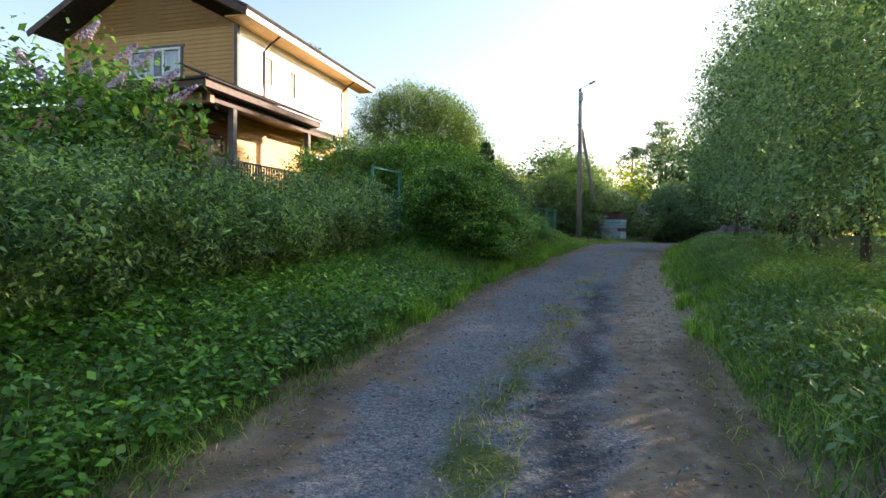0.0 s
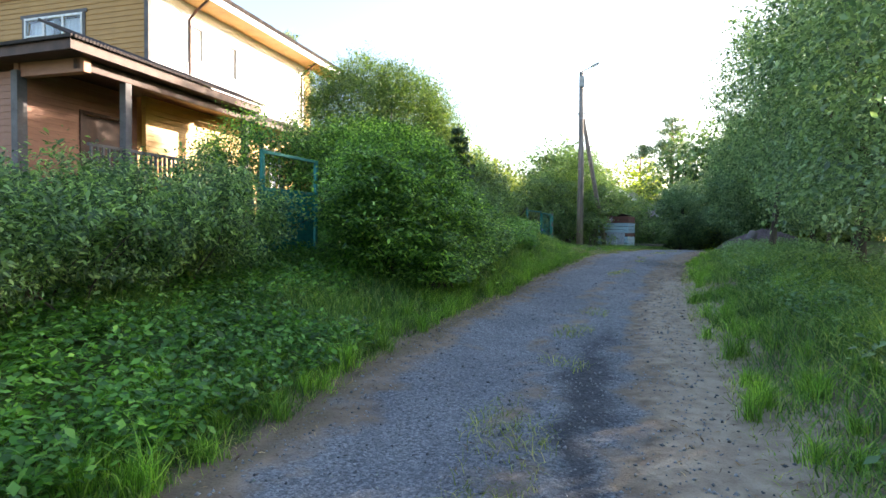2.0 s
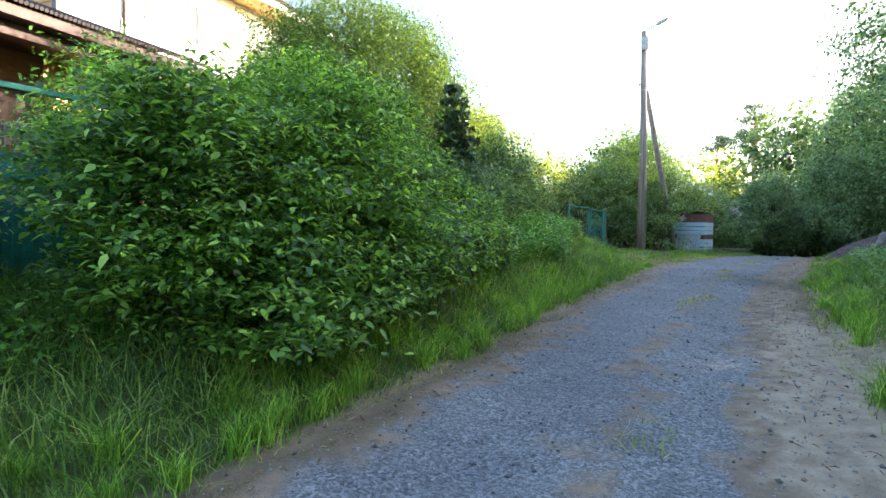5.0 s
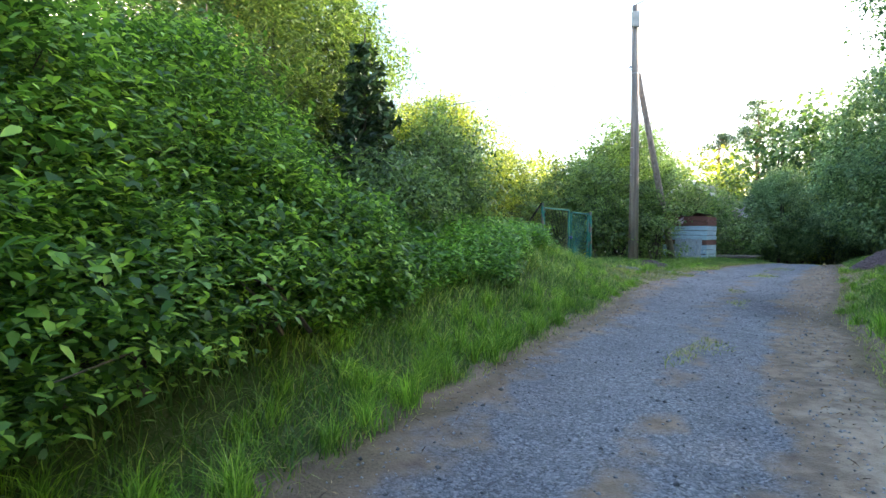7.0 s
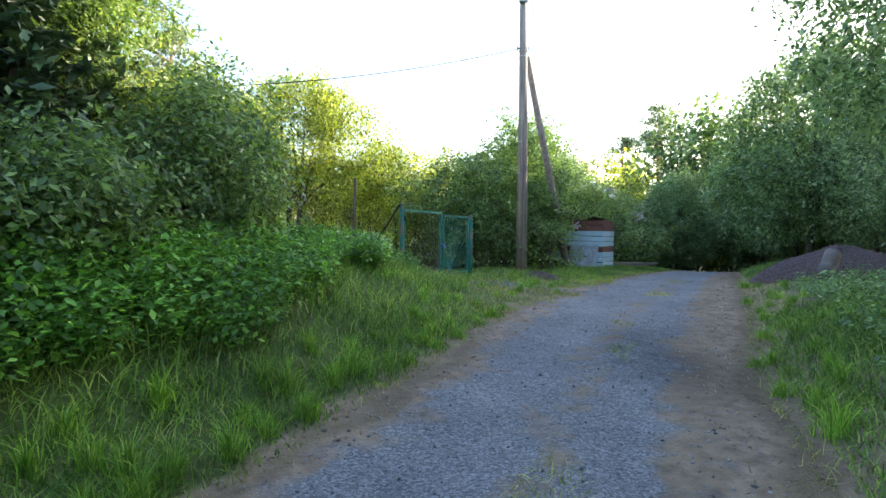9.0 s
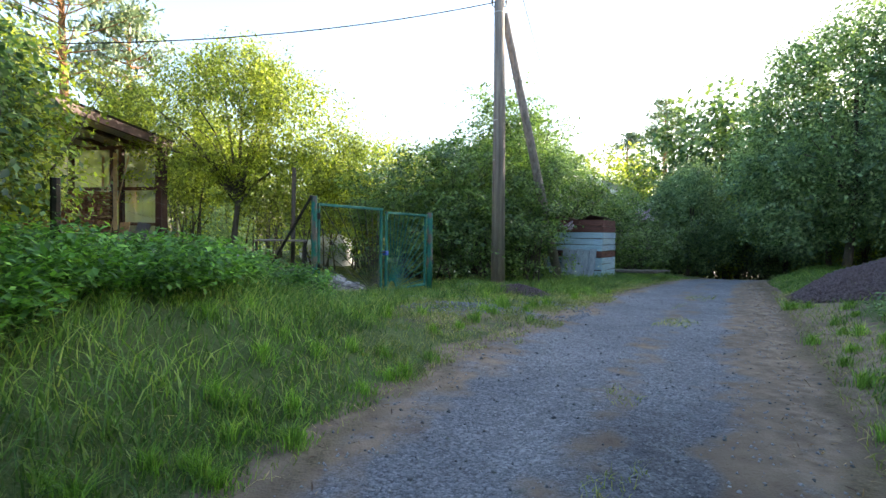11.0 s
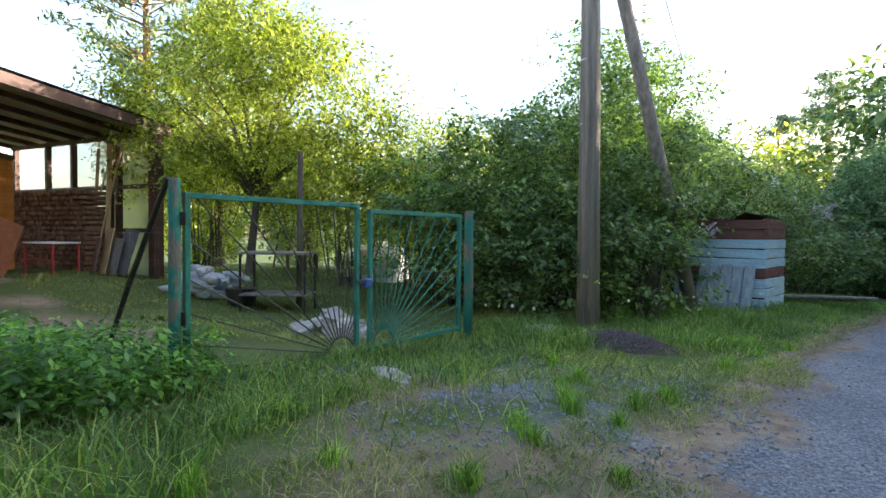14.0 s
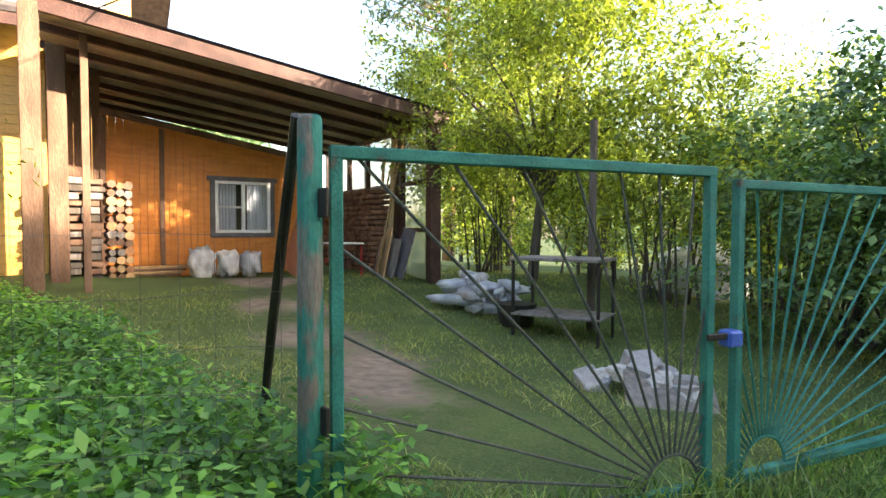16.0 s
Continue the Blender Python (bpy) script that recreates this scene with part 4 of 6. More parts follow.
# ---- power pole ----
def pole():
    x, y = 7.65, 31.0
    z = gz(x, y)
    root = thing("utility_pole", x, y, z, 0, "weathered wooden utility pole with a brace and a street lamp", "utility pole")
    H = 9.25 - z
    bm = bmesh.new()
    tube(bm, [(0, 0, -0.3), (-0.04, 0, H * 0.5), (-0.12, 0, H)], [0.165, 0.135, 0.095], 14)
    part("pole", bm, POLE_WOOD, root, smoothed=True)
    bm = bmesh.new()
    tube(bm, [(2.1, 2.8, -0.4), (0.04, 0.12, 6.3)], [0.13, 0.09], 12)
    part("brace", bm, POLE_WOOD, root, smoothed=True)
    for zz in (2.4, 2.9, 3.8, 6.25):
        bm = bmesh.new()
        tube(bm, [(-zz * 0.013, 0, zz), (-zz * 0.013, 0, zz + 0.025)], [0.152 - zz * 0.005] * 2, 14)
        part("wire_binding", bm, GREY_PAINT, root)
    boxed("junction_box", (-0.25, -0.22, H - 0.75, 0.0, -0.1, H - 0.25), GREY_PAINT, root, 0.01)
    bm = bmesh.new()
    tube(bm, [(-0.12, -0.02, H - 0.3), (-0.1, -0.05, H + 0.02), (0.13, -0.1, H + 0.12), (0.33, -0.14, H + 0.22)], [0.022] * 4, 8)
    part("lamp_arm", bm, GREY_PAINT, root)
    bm = bmesh.new()
    tube(bm, [(0.28, -0.13, H + 0.20), (0.4, -0.15, H + 0.26), (0.63, -0.2, H + 0.37), (0.70, -0.21, H + 0.40)], [0.03, 0.07, 0.06, 0.02], 8)
    part("lamp_head", bm, GREY_PAINT, root)
    bm = bmesh.new()
    for s in (-1, 1):
        tube(bm, [(-0.09 + s * 0.02, 0, 6.35), (-0.09 + s * 0.16, -0.05, 6.4), (-0.09 + s * 0.16, -0.05, 6.52)], [0.012, 0.012, 0.03], 6)
    part("insulator", bm, BLACK_METAL, root)


pole()


def cable(name, a, b, sag, r=0.012):
    root = thing(name, *a, 0, "thin black overhead cable", "cable")
    bm = bmesh.new()
    a, b = Vector(a), Vector(b)
    n = 24
    tube(bm, [(b - a) * (k / n) - Vector((0, 0, sag * 4 * (k / n) * (1 - k / n))) for k in range(n + 1)], [r] * (n + 1), 5)
    part("wire", bm, BLACK_METAL, root)


cable("cable", (7.65, 31.0, 7.3), (-2.7, 27.8, 5.1), 0.35)
cable("cable", (7.75, 31.0, 8.6), (17.0, 60.0, 7.5), 1.2)


# ---- timber crib (boarded box) ----
def crib():
    w, d, rz, pitch = 0.80, 0.70, -32, 0.183
    m = pose(10.93, 33.95, 0, 0, 0, rz)
    c = m @ Vector((-w, d, 0))
    z = gz(c.x, c.y) - 0.10
    root = thing("board_bin", c.x, c.y, z, rz, "timber bin of flaking pale-blue and dull red boards, bent dark lid", "bin")
    rng = random.Random(4)
    n = 10
    for k in range(n):
        z0 = k * pitch
        red = k == 4 or k >= 8
        lean = 0.10 * max(0, k - 7)
        for s in range(4):
            j, t, gap = rng.uniform(-0.012, 0.012), rng.uniform(-0.8, 0.8), rng.uniform(0.008, 0.022)
            bm = bmesh.new()
            if s % 2 == 0:
                y = (-d, d)[s // 2] + j
                box(bm, -w + lean + rng.uniform(-0.04, 0.02), y - 0.016, z0 + gap, w + 0.016, y + 0.016, z0 + pitch - 0.004, 0.007, pose(0, 0, 0, 0, t, 0))
            else:
                x = (w, -w + lean)[s // 2] + j
                box(bm, x - 0.016, -d + 0.016, z0 + gap, x + 0.016, d - 0.016, z0 + pitch - 0.004, 0.007, pose(0, 0, 0, t, 0, 0))
            part("board", bm, RED_PAINT if red else BLUE_PAINT, root)
    # added dark core, so the gaps between the boards read as shaded
    boxed("gap_shade_core", (-w + 0.22, -d + 0.05, 0, w - 0.04, d - 0.04, n * pitch - 0.03), DARK_WOOD, root, 0.01, "dark core that stands for the shade between the boards")
    bm = bmesh.new()
    rows = []
    for i in range(9):
        x = -w + 0.12 + i * (2 * w - 0.1) / 8
        rows.append([bm.verts.new((x, y, n * pitch + 0.02 + 0.05 * math.sin(i * 1.1) + (0.07 if i == 6 else 0) + 0.03 * math.cos(q))) for q, y in enumerate((-d - 0.05, -0.2, 0.2, d + 0.05))])
    for p, q in zip(rows, rows[1:]):
        for i in range(3):
            bm.faces.new((p[i], q[i], q[i + 1], p[i + 1]))
    bmesh.ops.solidify(bm, geom=bm.faces[:], thickness=0.02)
    part("lid", bm, DARK_WOOD, root, "warped dark sheet lid")
    c = m @ Vector((-0.62, -0.36, 0))
    panel = thing("shutter", c.x, c.y, gz(c.x, c.y) - 0.03, rz, "panel of grey-blue weathered boards leaning on the timber bin", "panel")
    for k in range(5):
        bm = bmesh.new()
        box(bm, -0.50 + k * 0.20, -0.018, 0, -0.50 + k * 0.20 + 0.185, 0.014, 0.93 - 0.03 * (k % 2), 0.006, pose(0, 0, 0, -20, 0, 0))
        part("board", bm, SHUTTER_GREY, panel)
    bm = bmesh.new()
    for q in (0.2, 0.7):
        box(bm, -0.50, 0.016, q, 0.485, 0.04, q + 0.07, 0.004, pose(0, 0, 0, -20, 0, 0))
    part("cross_bar", bm, SHUTTER_GREY, panel)
    for k in range(3):
        p = thing("old_plank", 12.3 + 0.1 * k, 36.0 - 0.25 * k, gz(12.3, 36.0) + 0.12 + 0.05 * k, -12 + 5 * k, "grey old plank lying in the grass behind the bin", "plank", "old planks")
        boxed("plank", (-0.9, -0.09, 0, 1.0, 0.09, 0.035), WEATHERED, p, 0.005)


crib()


# ---- small green gate ----
def small_gate():
    a, b = (-1.66, 12.66), (-1.12, 14.02)
    z = gz(-1.5, 13.3)
    root = thing("garden_gate", *a, 0, math.degrees(math.atan2(b[1] - a[1], b[0] - a[0])), "narrow green steel garden gate with open frame above ribbed sheet", "gate")
    L = math.hypot(b[0] - a[0], b[1] - a[1])
    bm = bmesh.new()
    for q in ((0, -0.03, z - 0.2, 0.06, 0.03, 2.76), (L - 0.06, -0.03, z - 0.2, L, 0.03, 2.75), (0.06, -0.025, 2.70, L - 0.06, 0.025, 2.75), (0.06, -0.025, 2.12, L - 0.06, 0.025, 2.17), (0.06, -0.025, z + 0.1, L - 0.06, 0.025, z + 0.15)):
        box(bm, *q, 0.004)
    part("gate_frame", bm, GREEN_PAINT, root)
    bm = bmesh.new()
    prof = []
    for k in range(9):
        x, w = 0.07 + k * (L - 0.14) / 9, (L - 0.14) / 9
        prof += [(x, -0.018), (x + w * 0.5, -0.018), (x + w * 0.6, 0.0), (x + w * 0.9, 0.0)]
    rows = [[bm.verts.new((px, py, q)) for px, py in prof] for q in (z + 0.16, 2.12)]
    for k in range(len(prof) - 1):
        bm.faces.new((rows[0][k], rows[0][k + 1], rows[1][k + 1], rows[1][k]))
    part("sheet", bm, GREEN_PAINT, root, "ribbed green sheet metal")


small_gate()


# ---- wire fence by the gate ----
def fence():
    root = thing("wire_fence", 4.34, 26.40, 0, 0, "loose wire mesh fence between dark steel posts", "fence")
    pts = [(4.34, 26.40), (3.0, 23.0), (1.0, 20.4)]
    for (x, y), zt in zip(pts[1:], (2.35, 2.2)):
        bm = bmesh.new()
        z = gz(x, y)
        tube(bm, [(x - 4.34, y - 26.40, z - 0.3), (x - 4.34, y - 26.40, zt + 0.05)], [0.04, 0.04], 8)
        part("fence_post", bm, BLACK_METAL, root)
    bm = bmesh.new()
    rng = random.Random(3)
    for (x0, y0), (x1, y1) in zip(pts, pts[1:]):
        g0, g1 = gz(x0, y0), gz(x1, y1)
        for k in range(7):
            h = 0.1 + k * 0.19
            p = [Vector((x0 + (x1 - x0) * t - 4.34, y0 + (y1 - y0) * t - 26.40, (1 - t) * (g0 + h) + t * (g1 + h * 0.85) + rng.uniform(-0.012, 0.012) - 0.12 * t * (1 - t) * 4 * (k > 3))) for t in [i / 16 for i in range(17)]]
            tube(bm, p, [0.0013] * 17, 4, False)
        for i in range(34):
            t = i / 34
            x, y = x0 + (x1 - x0) * t - 4.34, y0 + (y1 - y0) * t - 26.40
            g = g0 + (g1 - g0) * t
            tube(bm, [(x, y, g + 0.08), (x + rng.uniform(-0.01, 0.01), y, g + 1.22)], [0.0008] * 2, 3, False)
    part("wire_mesh", bm, TRIM, root)
    prop = thing("prop_pole", 4.02, 26.24, 0, 0, "blackened pole leaning against the gate post", "pole")
    bm = bmesh.new()
    tube(bm, [(-0.64, 0.60, 0.85), (-0.15, 0.40, 1.7), (0.36, 0.20, 2.50)], [0.018, 0.022, 0.022], 8)
    part("pole", bm, BLACK_METAL, prop)


fence()


# ---- yard things ----
def sack_mesh(name, rng, l=0.55, w=0.32, h=0.22, crumple=0.13):
    bm = bmesh.new()
    bmesh.ops.create_icosphere(bm, subdivisions=3, radius=1)
    for v in bm.verts:
        c = v.co.copy()
        k = 1 + crumple * noise.noise(c * 2.2 + Vector((rng.uniform(0, 9), 0, 0)) * 0 + Vector((h * 9, l * 7, 0)))
        p = [math.copysign(abs(q) ** 0.7, q) for q in c]
        k += 0.16 * crumple * noise.noise(c * 6.0 + Vector((l * 31, w * 17, 0)))
        v.co = Vector((p[0] * l / 2 * k, p[1] * w / 2 * k, p[2] * h / 2 * k + 0.02 * noise.noise(c * 7)))
    return bm


def sacks():
    rng = random.Random(8)
    # rubble behind the gate
    for k in range(20):
        a, q = rng.uniform(0, 6.28), rng.uniform(0, 1) ** 0.6
        x, y = 4.1 + 0.5 * q * math.cos(a), 30.1 + 0.36 * q * math.sin(a)
        root = thing("rubble_piece", x, y, gz(x, y) + 0.05 + 0.24 * (1 - q), rng.uniform(0, 180), ("crumpled white sack of rubble on the grass", "broken pale concrete lump on the grass")[k % 2], "rubble", "rubble heap")
        bm = sack_mesh("s", rng, rng.uniform(0.2, 0.32), rng.uniform(0.14, 0.22), rng.uniform(0.10, 0.17), 0.35)
        if k % 2:
            bm.free()
            bm = bmesh.new()
            a, b, c = rng.uniform(0.10, 0.17), rng.uniform(0.07, 0.12), rng.uniform(0.045, 0.08)
            box(bm, -a, -b, -c, a, b, c, 0.012, pose(0, 0, 0, rng.uniform(-25, 25), rng.uniform(-25, 25), 0))
            for v in bm.verts:
                v.co += Vector((rng.uniform(-1, 1), rng.uniform(-1, 1), rng.uniform(-1, 1))) * 0.012
        part("lump", bm, (SACK, CONCRETE)[k % 2], root)
    slab = thing("broken_slab", 4.45, 29.85, gz(4.45, 29.85) + 0.06, 30, "tilted broken board slab beside the rubble", "slab")
    boxed("slab", (-0.36, -0.24, 0, 0.36, 0.24, 0.03), WEATHERED, slab, 0.004, m=pose(0, 0, 0, 24, 8, 0))
    for k, (x, y) in enumerate(((-4.55, 30.1), (-4.4, 30.55), (-4.3, 31.0))):
        root = thing("upright_sack", x, y, gz(x, y) + 0.26, 20 * k, "standing white sack against the orange wall", "sack", "standing sacks")
        part("sack", sack_mesh("s", rng, 0.34, 0.40 - 0.03 * k, 0.60 - 0.06 * k, 0.75), SACK, root, smoothed=True)
    for k in range(18):
        x, y = 0.6 + 0.2 * (k % 4) + rng.uniform(-0.1, 0.1), 32.2 - 0.14 * (k % 5)
        root = thing("wrapped_roll", x, y, gz(x, y) + 0.08 + 0.10 * (k // 4), rng.uniform(-80, 80), "pale grey plastic-wrapped roll in a heap", "roll", "wrapped rolls")
        part("roll", sack_mesh("s", rng, 0.8 + 0.12 * (k % 3), 0.16, 0.15, 0.3), WRAP, root, smoothed=True)


sacks()


def bench():
    x, y = 2.5, 31.6
    z = gz(x, y)
    root = thing("work_table", x, y, z, 10, "rusty steel-framed table with two shelves by a dark post", "table")
    boxed("tabletop", (-0.62, -0.35, 0.98, 0.55, 0.35, 1.02), WEATHERED, root)
    boxed("shelf", (-0.6, -0.35, 0.28, 0.55, 0.35, 0.31), WEATHERED, root)
    for a, b in ((-0.6, -0.33), (0.5, -0.33), (-0.6, 0.31), (0.5, 0.31)):
        boxed("leg", (a, b, -0.05, a + 0.035, b + 0.035, 0.98), BLACK_METAL, root, 0.003)
    post = thing("old_post", 2.6, 32.1, gz(2.6, 32.1) - 0.2, 0, "dark weathered straight post among bushes", "post")
    bm = bmesh.new()
    tube(bm, [(0, 0, 0), (0.02, 0, 3.0)], [0.06, 0.05], 8)
    part("post", bm, BARK, post)
    tub = thing("black_tub", 1.75, 31.6, gz(1.75, 31.6), 0, "black plastic tub on the grass", "tub")
    bm = bmesh.new()
    tube(bm, [(0, 0, 0), (0, 0, 0.3)], [0.22, 0.28], 16)
    part("tub", bm, BLACK_METAL, tub)


bench()


def flat_slab():
    x, y = 5.87, 27.25
    root = thing("concrete_fragment", x, y, gz(x, y) + 0.01, -50, "flat pale fragment of broken concrete in the gateway", "concrete")
    rng = random.Random(2)
    bm = bmesh.new()
    ring = [(0.33 * math.cos(t) * rng.uniform(0.8, 1.1), 0.13 * math.sin(t) * rng.uniform(0.7, 1.2)) for t in [i * 0.5236 for i in range(12)]]
    lo, hi = [bm.verts.new((a, b, -0.03)) for a, b in ring], [bm.verts.new((a * 0.96, b * 0.96, 0.022)) for a, b in ring]
    bm.faces.new(hi)
    for i in range(12):
        bm.faces.new((lo[i], lo[(i + 1) % 12], hi[(i + 1) % 12], hi[i]))
    part("fragment", bm, CONCRETE, root)
    # half-buried lump of old concrete at the pole
    root = thing("concrete_lump", 7.0, 30.4, gz(7.0, 30.4) - 0.02, 10, "rough grey concrete lump in the grass by the pole", "concrete")
    part("lump", sack_mesh("s", rng, 0.55, 0.36, 0.26), CONCRETE, root)


flat_slab()


def yard_clutter():
    # all in the shed's frame
    f = pose(HX, HY, 0, 0, 0, HRZ)

    def at(name, x, y, z, rz, label, cat, group=""):
        p = f @ Vector((x, y, 0))
        return thing(name, p.x, p.y, z, HRZ + rz, label, cat, group)
    rng = random.Random(11)
    g = gz(-3, 32)
    wood = at("firewood_stack", -1.68, 15.2, g, 0, "tall stack of split firewood against the translucent wall", "firewood")
    for i in range(34):
        for j in range(16):
            bm = bmesh.new()
            x, z = -1.4 + i * 0.098 + rng.uniform(-0.01, 0.01), 0.05 + j * 0.11 + rng.uniform(-0.01, 0.01)
            r = rng.uniform(0.045, 0.06)
            tube(bm, [(x, -0.3 + rng.uniform(-0.03, 0.03), z), (x, 0.2, z)], [r, r], rng.choice((4, 5, 6)))
            part("log", bm, BRICK, wood)
    sheet = at("leaning_sheet", 0.1, 13.3, g + 0.02, 0, "red-brown board sheet leaning in the yard", "board")
    boxed("sheet", (-0.7, 0, 0, 0.35, 0.02, 1.05), noisy("hardboard", [(0.3, (0.32, 0.12, 0.06)), (0.7, (0.42, 0.17, 0.09))], 4, bump=0.1), sheet, 0.003, m=pose(0, 0, 0, -14, 12, 0))
    table = at("red_table", 0.55, 14.1, g, 10, "small red steel-legged stool table with odds and ends", "table")
    boxed("tabletop", (-0.4, -0.3, 0.62, 0.4, 0.3, 0.65), WHITE_PAINT, table)
    for a, b in ((-0.38, -0.28), (0.35, -0.28), (-0.38, 0.25), (0.35, 0.25)):
        boxed("leg", (a, b, 0, a + 0.03, b + 0.03, 0.62), RED, table, 0.003)
    boxed("rail", (-0.38, -0.275, 0.3, 0.38, -0.255, 0.33), RED, table, 0.003)
    for k in range(4):
        b = at("scrap_board", 1.0 + 0.14 * k, 14.6 + 0.1 * k, g, 10 * k - 20, "scrap board leaning by the corner post", "board", "scrap boards")
        boxed("board", (-0.2, 0, 0, 0.16, 0.025, 0.75 + 0.2 * (k % 2)), (BROWN_WOOD, RAW_WOOD, WEATHERED, TRIM)[k], b, 0.003, m=pose(0, 0, 0, -12, 6 * k - 8, 0))
    block = at("log_pile", -0.75, 9.95, g, 5, "narrow upright pile of split logs and offcuts beside the porch", "firewood")
    for j in range(14):
        for q in range(2):
            bm = bmesh.new()
            dx, t = rng.uniform(-0.05, 0.05), rng.uniform(0.085, 0.12)
            box(bm, -0.45 + dx, -0.34 + 0.3 * q, j * 0.128, 0.36 + dx, -0.08 + 0.3 * q, j * 0.128 + t, 0.012, pose(0, 0, 0, rng.uniform(-2, 2), rng.uniform(-2, 2), rng.uniform(-4, 4)))
            part("log", bm, (WEATHERED, BARK, BROWN_WOOD)[rng.randrange(3)], block)
    for j in range(12):
        for q in range(3):
            bm = bmesh.new()
            r = rng.uniform(0.06, 0.085)
            y, z = 0.36 + 0.13 * q, 0.07 + j * 0.145 + rng.uniform(-0.02, 0.02)
            tube(bm, [(-0.2 + rng.uniform(-0.05, 0.05), y, z), (0.4 + rng.uniform(-0.05, 0.03), y, z)], [r, r], rng.choice((5, 6, 7)))
            part("log", bm, (BROWN_WOOD, BARK_PINE, RAW_WOOD, WEATHERED)[rng.randrange(4)], block)
    sill = at("old_board_pile", -1.3, 11.0, g, 0, "low pile of reddish boards at the foot of the orange wall", "boards")
    for k in range(4):
        boxed("board", (-0.15, -0.7 + 0.1 * k, k * 0.05, 0.15, 0.5 + 0.05 * k, k * 0.05 + 0.04), (BROWN_WOOD, RAW_WOOD)[k % 2], sill, 0.005)


yard_clutter()


def stone_heap(name, x, y, rx, ry, h, n, s, material, seed, label):
    root = thing(name, x, y, gz(x, y), 0, label, "gravel heap", kind="stuff")
    rng = np.random.default_rng(seed)
    bm = bmesh.new()
    N = 26
    grid = [[bm.verts.new((rx * 1.1 * (2 * i / N - 1), ry * 1.1 * (2 * j / N - 1), 0)) for i in range(N + 1)] for j in range(N + 1)]

    def hh(px, py):
        r = math.hypot(px / rx, py / ry)
        return h * max(0, 1 - r) ** 0.75 * (1 + 0.25 * noise.noise(Vector((px * 1.3, py * 1.3, seed)))) - 0.05
    for row in grid:
        for v in row:
            v.co.z = hh(v.co.x, v.co.y) + gz(x + v.co.x, y + v.co.y) - gz(x, y)
    for j in range(N):
        for i in range(N):
            bm.faces.new((grid[j][i], grid[j][i + 1], grid[j + 1][i + 1], grid[j + 1][i]))
    part("mound", bm, material, root, smoothed=True)
    a, r = rng.uniform(0, 6.283, n), np.sqrt(rng.uniform(0, 1, n))
    px, py = np.cos(a) * r * rx, np.sin(a) * r * ry
    pz = np.array([hh(p, q) for p, q in zip(px, py)]) + ground(x + px, y + py) - gz(x, y) + 0.02
    stones = new("stones", pebbles("stones", np.stack([px, py, pz], 1), s, material, rng))
    stones.parent = root


def pebbles(name, pts, size, material, rng):
    """Six-cornered stones at the points."""
    n = len(pts)
    base = np.array([[1, 0, 0], [0, 1, 0], [-1, 0, 0], [0, -1, 0], [0, 0, 0.8], [0, 0, -0.8]], float)
    s = size * np.minimum(rng.lognormal(0, 0.35, (n, 1, 1)), 1.9)
    v = base[None] * rng.uniform(0.6, 1.3, (n, 6, 1)) * s
    a = rng.uniform(0, 6.283, n)
    c, d = np.cos(a)[:, None], np.sin(a)[:, None]
    x, y = v[..., 0] * c - v[..., 1] * d, v[..., 0] * d + v[..., 1] * c
    v = np.stack([x, y, v[..., 2] + rng.normal(size=(n, 6)) * s[:, :, 0] * 0.15], -1) + pts[:, None]
    f = np.array([[0, 1, 4], [1, 2, 4], [2, 3, 4], [3, 0, 4], [1, 0, 5], [2, 1, 5], [3, 2, 5], [0, 3, 5]])
    t = (np.arange(n)[:, None, None] * 6 + f[None]).reshape(-1, 3)
    return quick_mesh(name, v.reshape(-1, 3), t, material)


stone_heap("stone_heap", 15.0, 28.3, 2.0, 1.8, 0.72, 14000, 0.045, PILE, 3, "heap of purplish crushed stone on the verge")
stone_heap("gravel_heap", 8.0, 30.15, 0.75, 0.42, 0.20, 3000, 0.018, PILE, 5, "low spread of dark gravel by the pole")
pipe = thing("pipe_piece", 13.5, 26.6, gz(13.5, 26.6) + 0.16, 40, "short dark curved pipe lying beside the stone heap", "pipe")
_bm = bmesh.new()
tube(_bm, [(-0.4, 0, 0.0), (-0.1, 0, 0.08), (0.2, 0, 0.28), (0.32, 0, 0.42)], [0.14, 0.16, 0.17, 0.17], 14)
part("pipe", _bm, TRIM, pipe, smoothed=True)


# ---- bushes and trees beside the track ----
def lobes_along(pts, rng, r, h, step=0.9, dz=0.15):
    out = []
    for (x0, y0), (x1, y1) in zip(pts, pts[1:]):
        n = max(1, int(math.hypot(x1 - x0, y1 - y0) / step))
        for k in range(n):
            t = (k + 0.5) / n
            out.append((x0 + (x1 - x0) * t + rng.uniform(-0.1, 0.1), y0 + (y1 - y0) * t, h * 0.55 + rng.uniform(-dz, dz), r * rng.uniform(0.9, 1.1), r * rng.uniform(0.9, 1.2), h * 0.5 * rng.uniform(0.92, 1.08)))
    return out


R = random.Random(21)
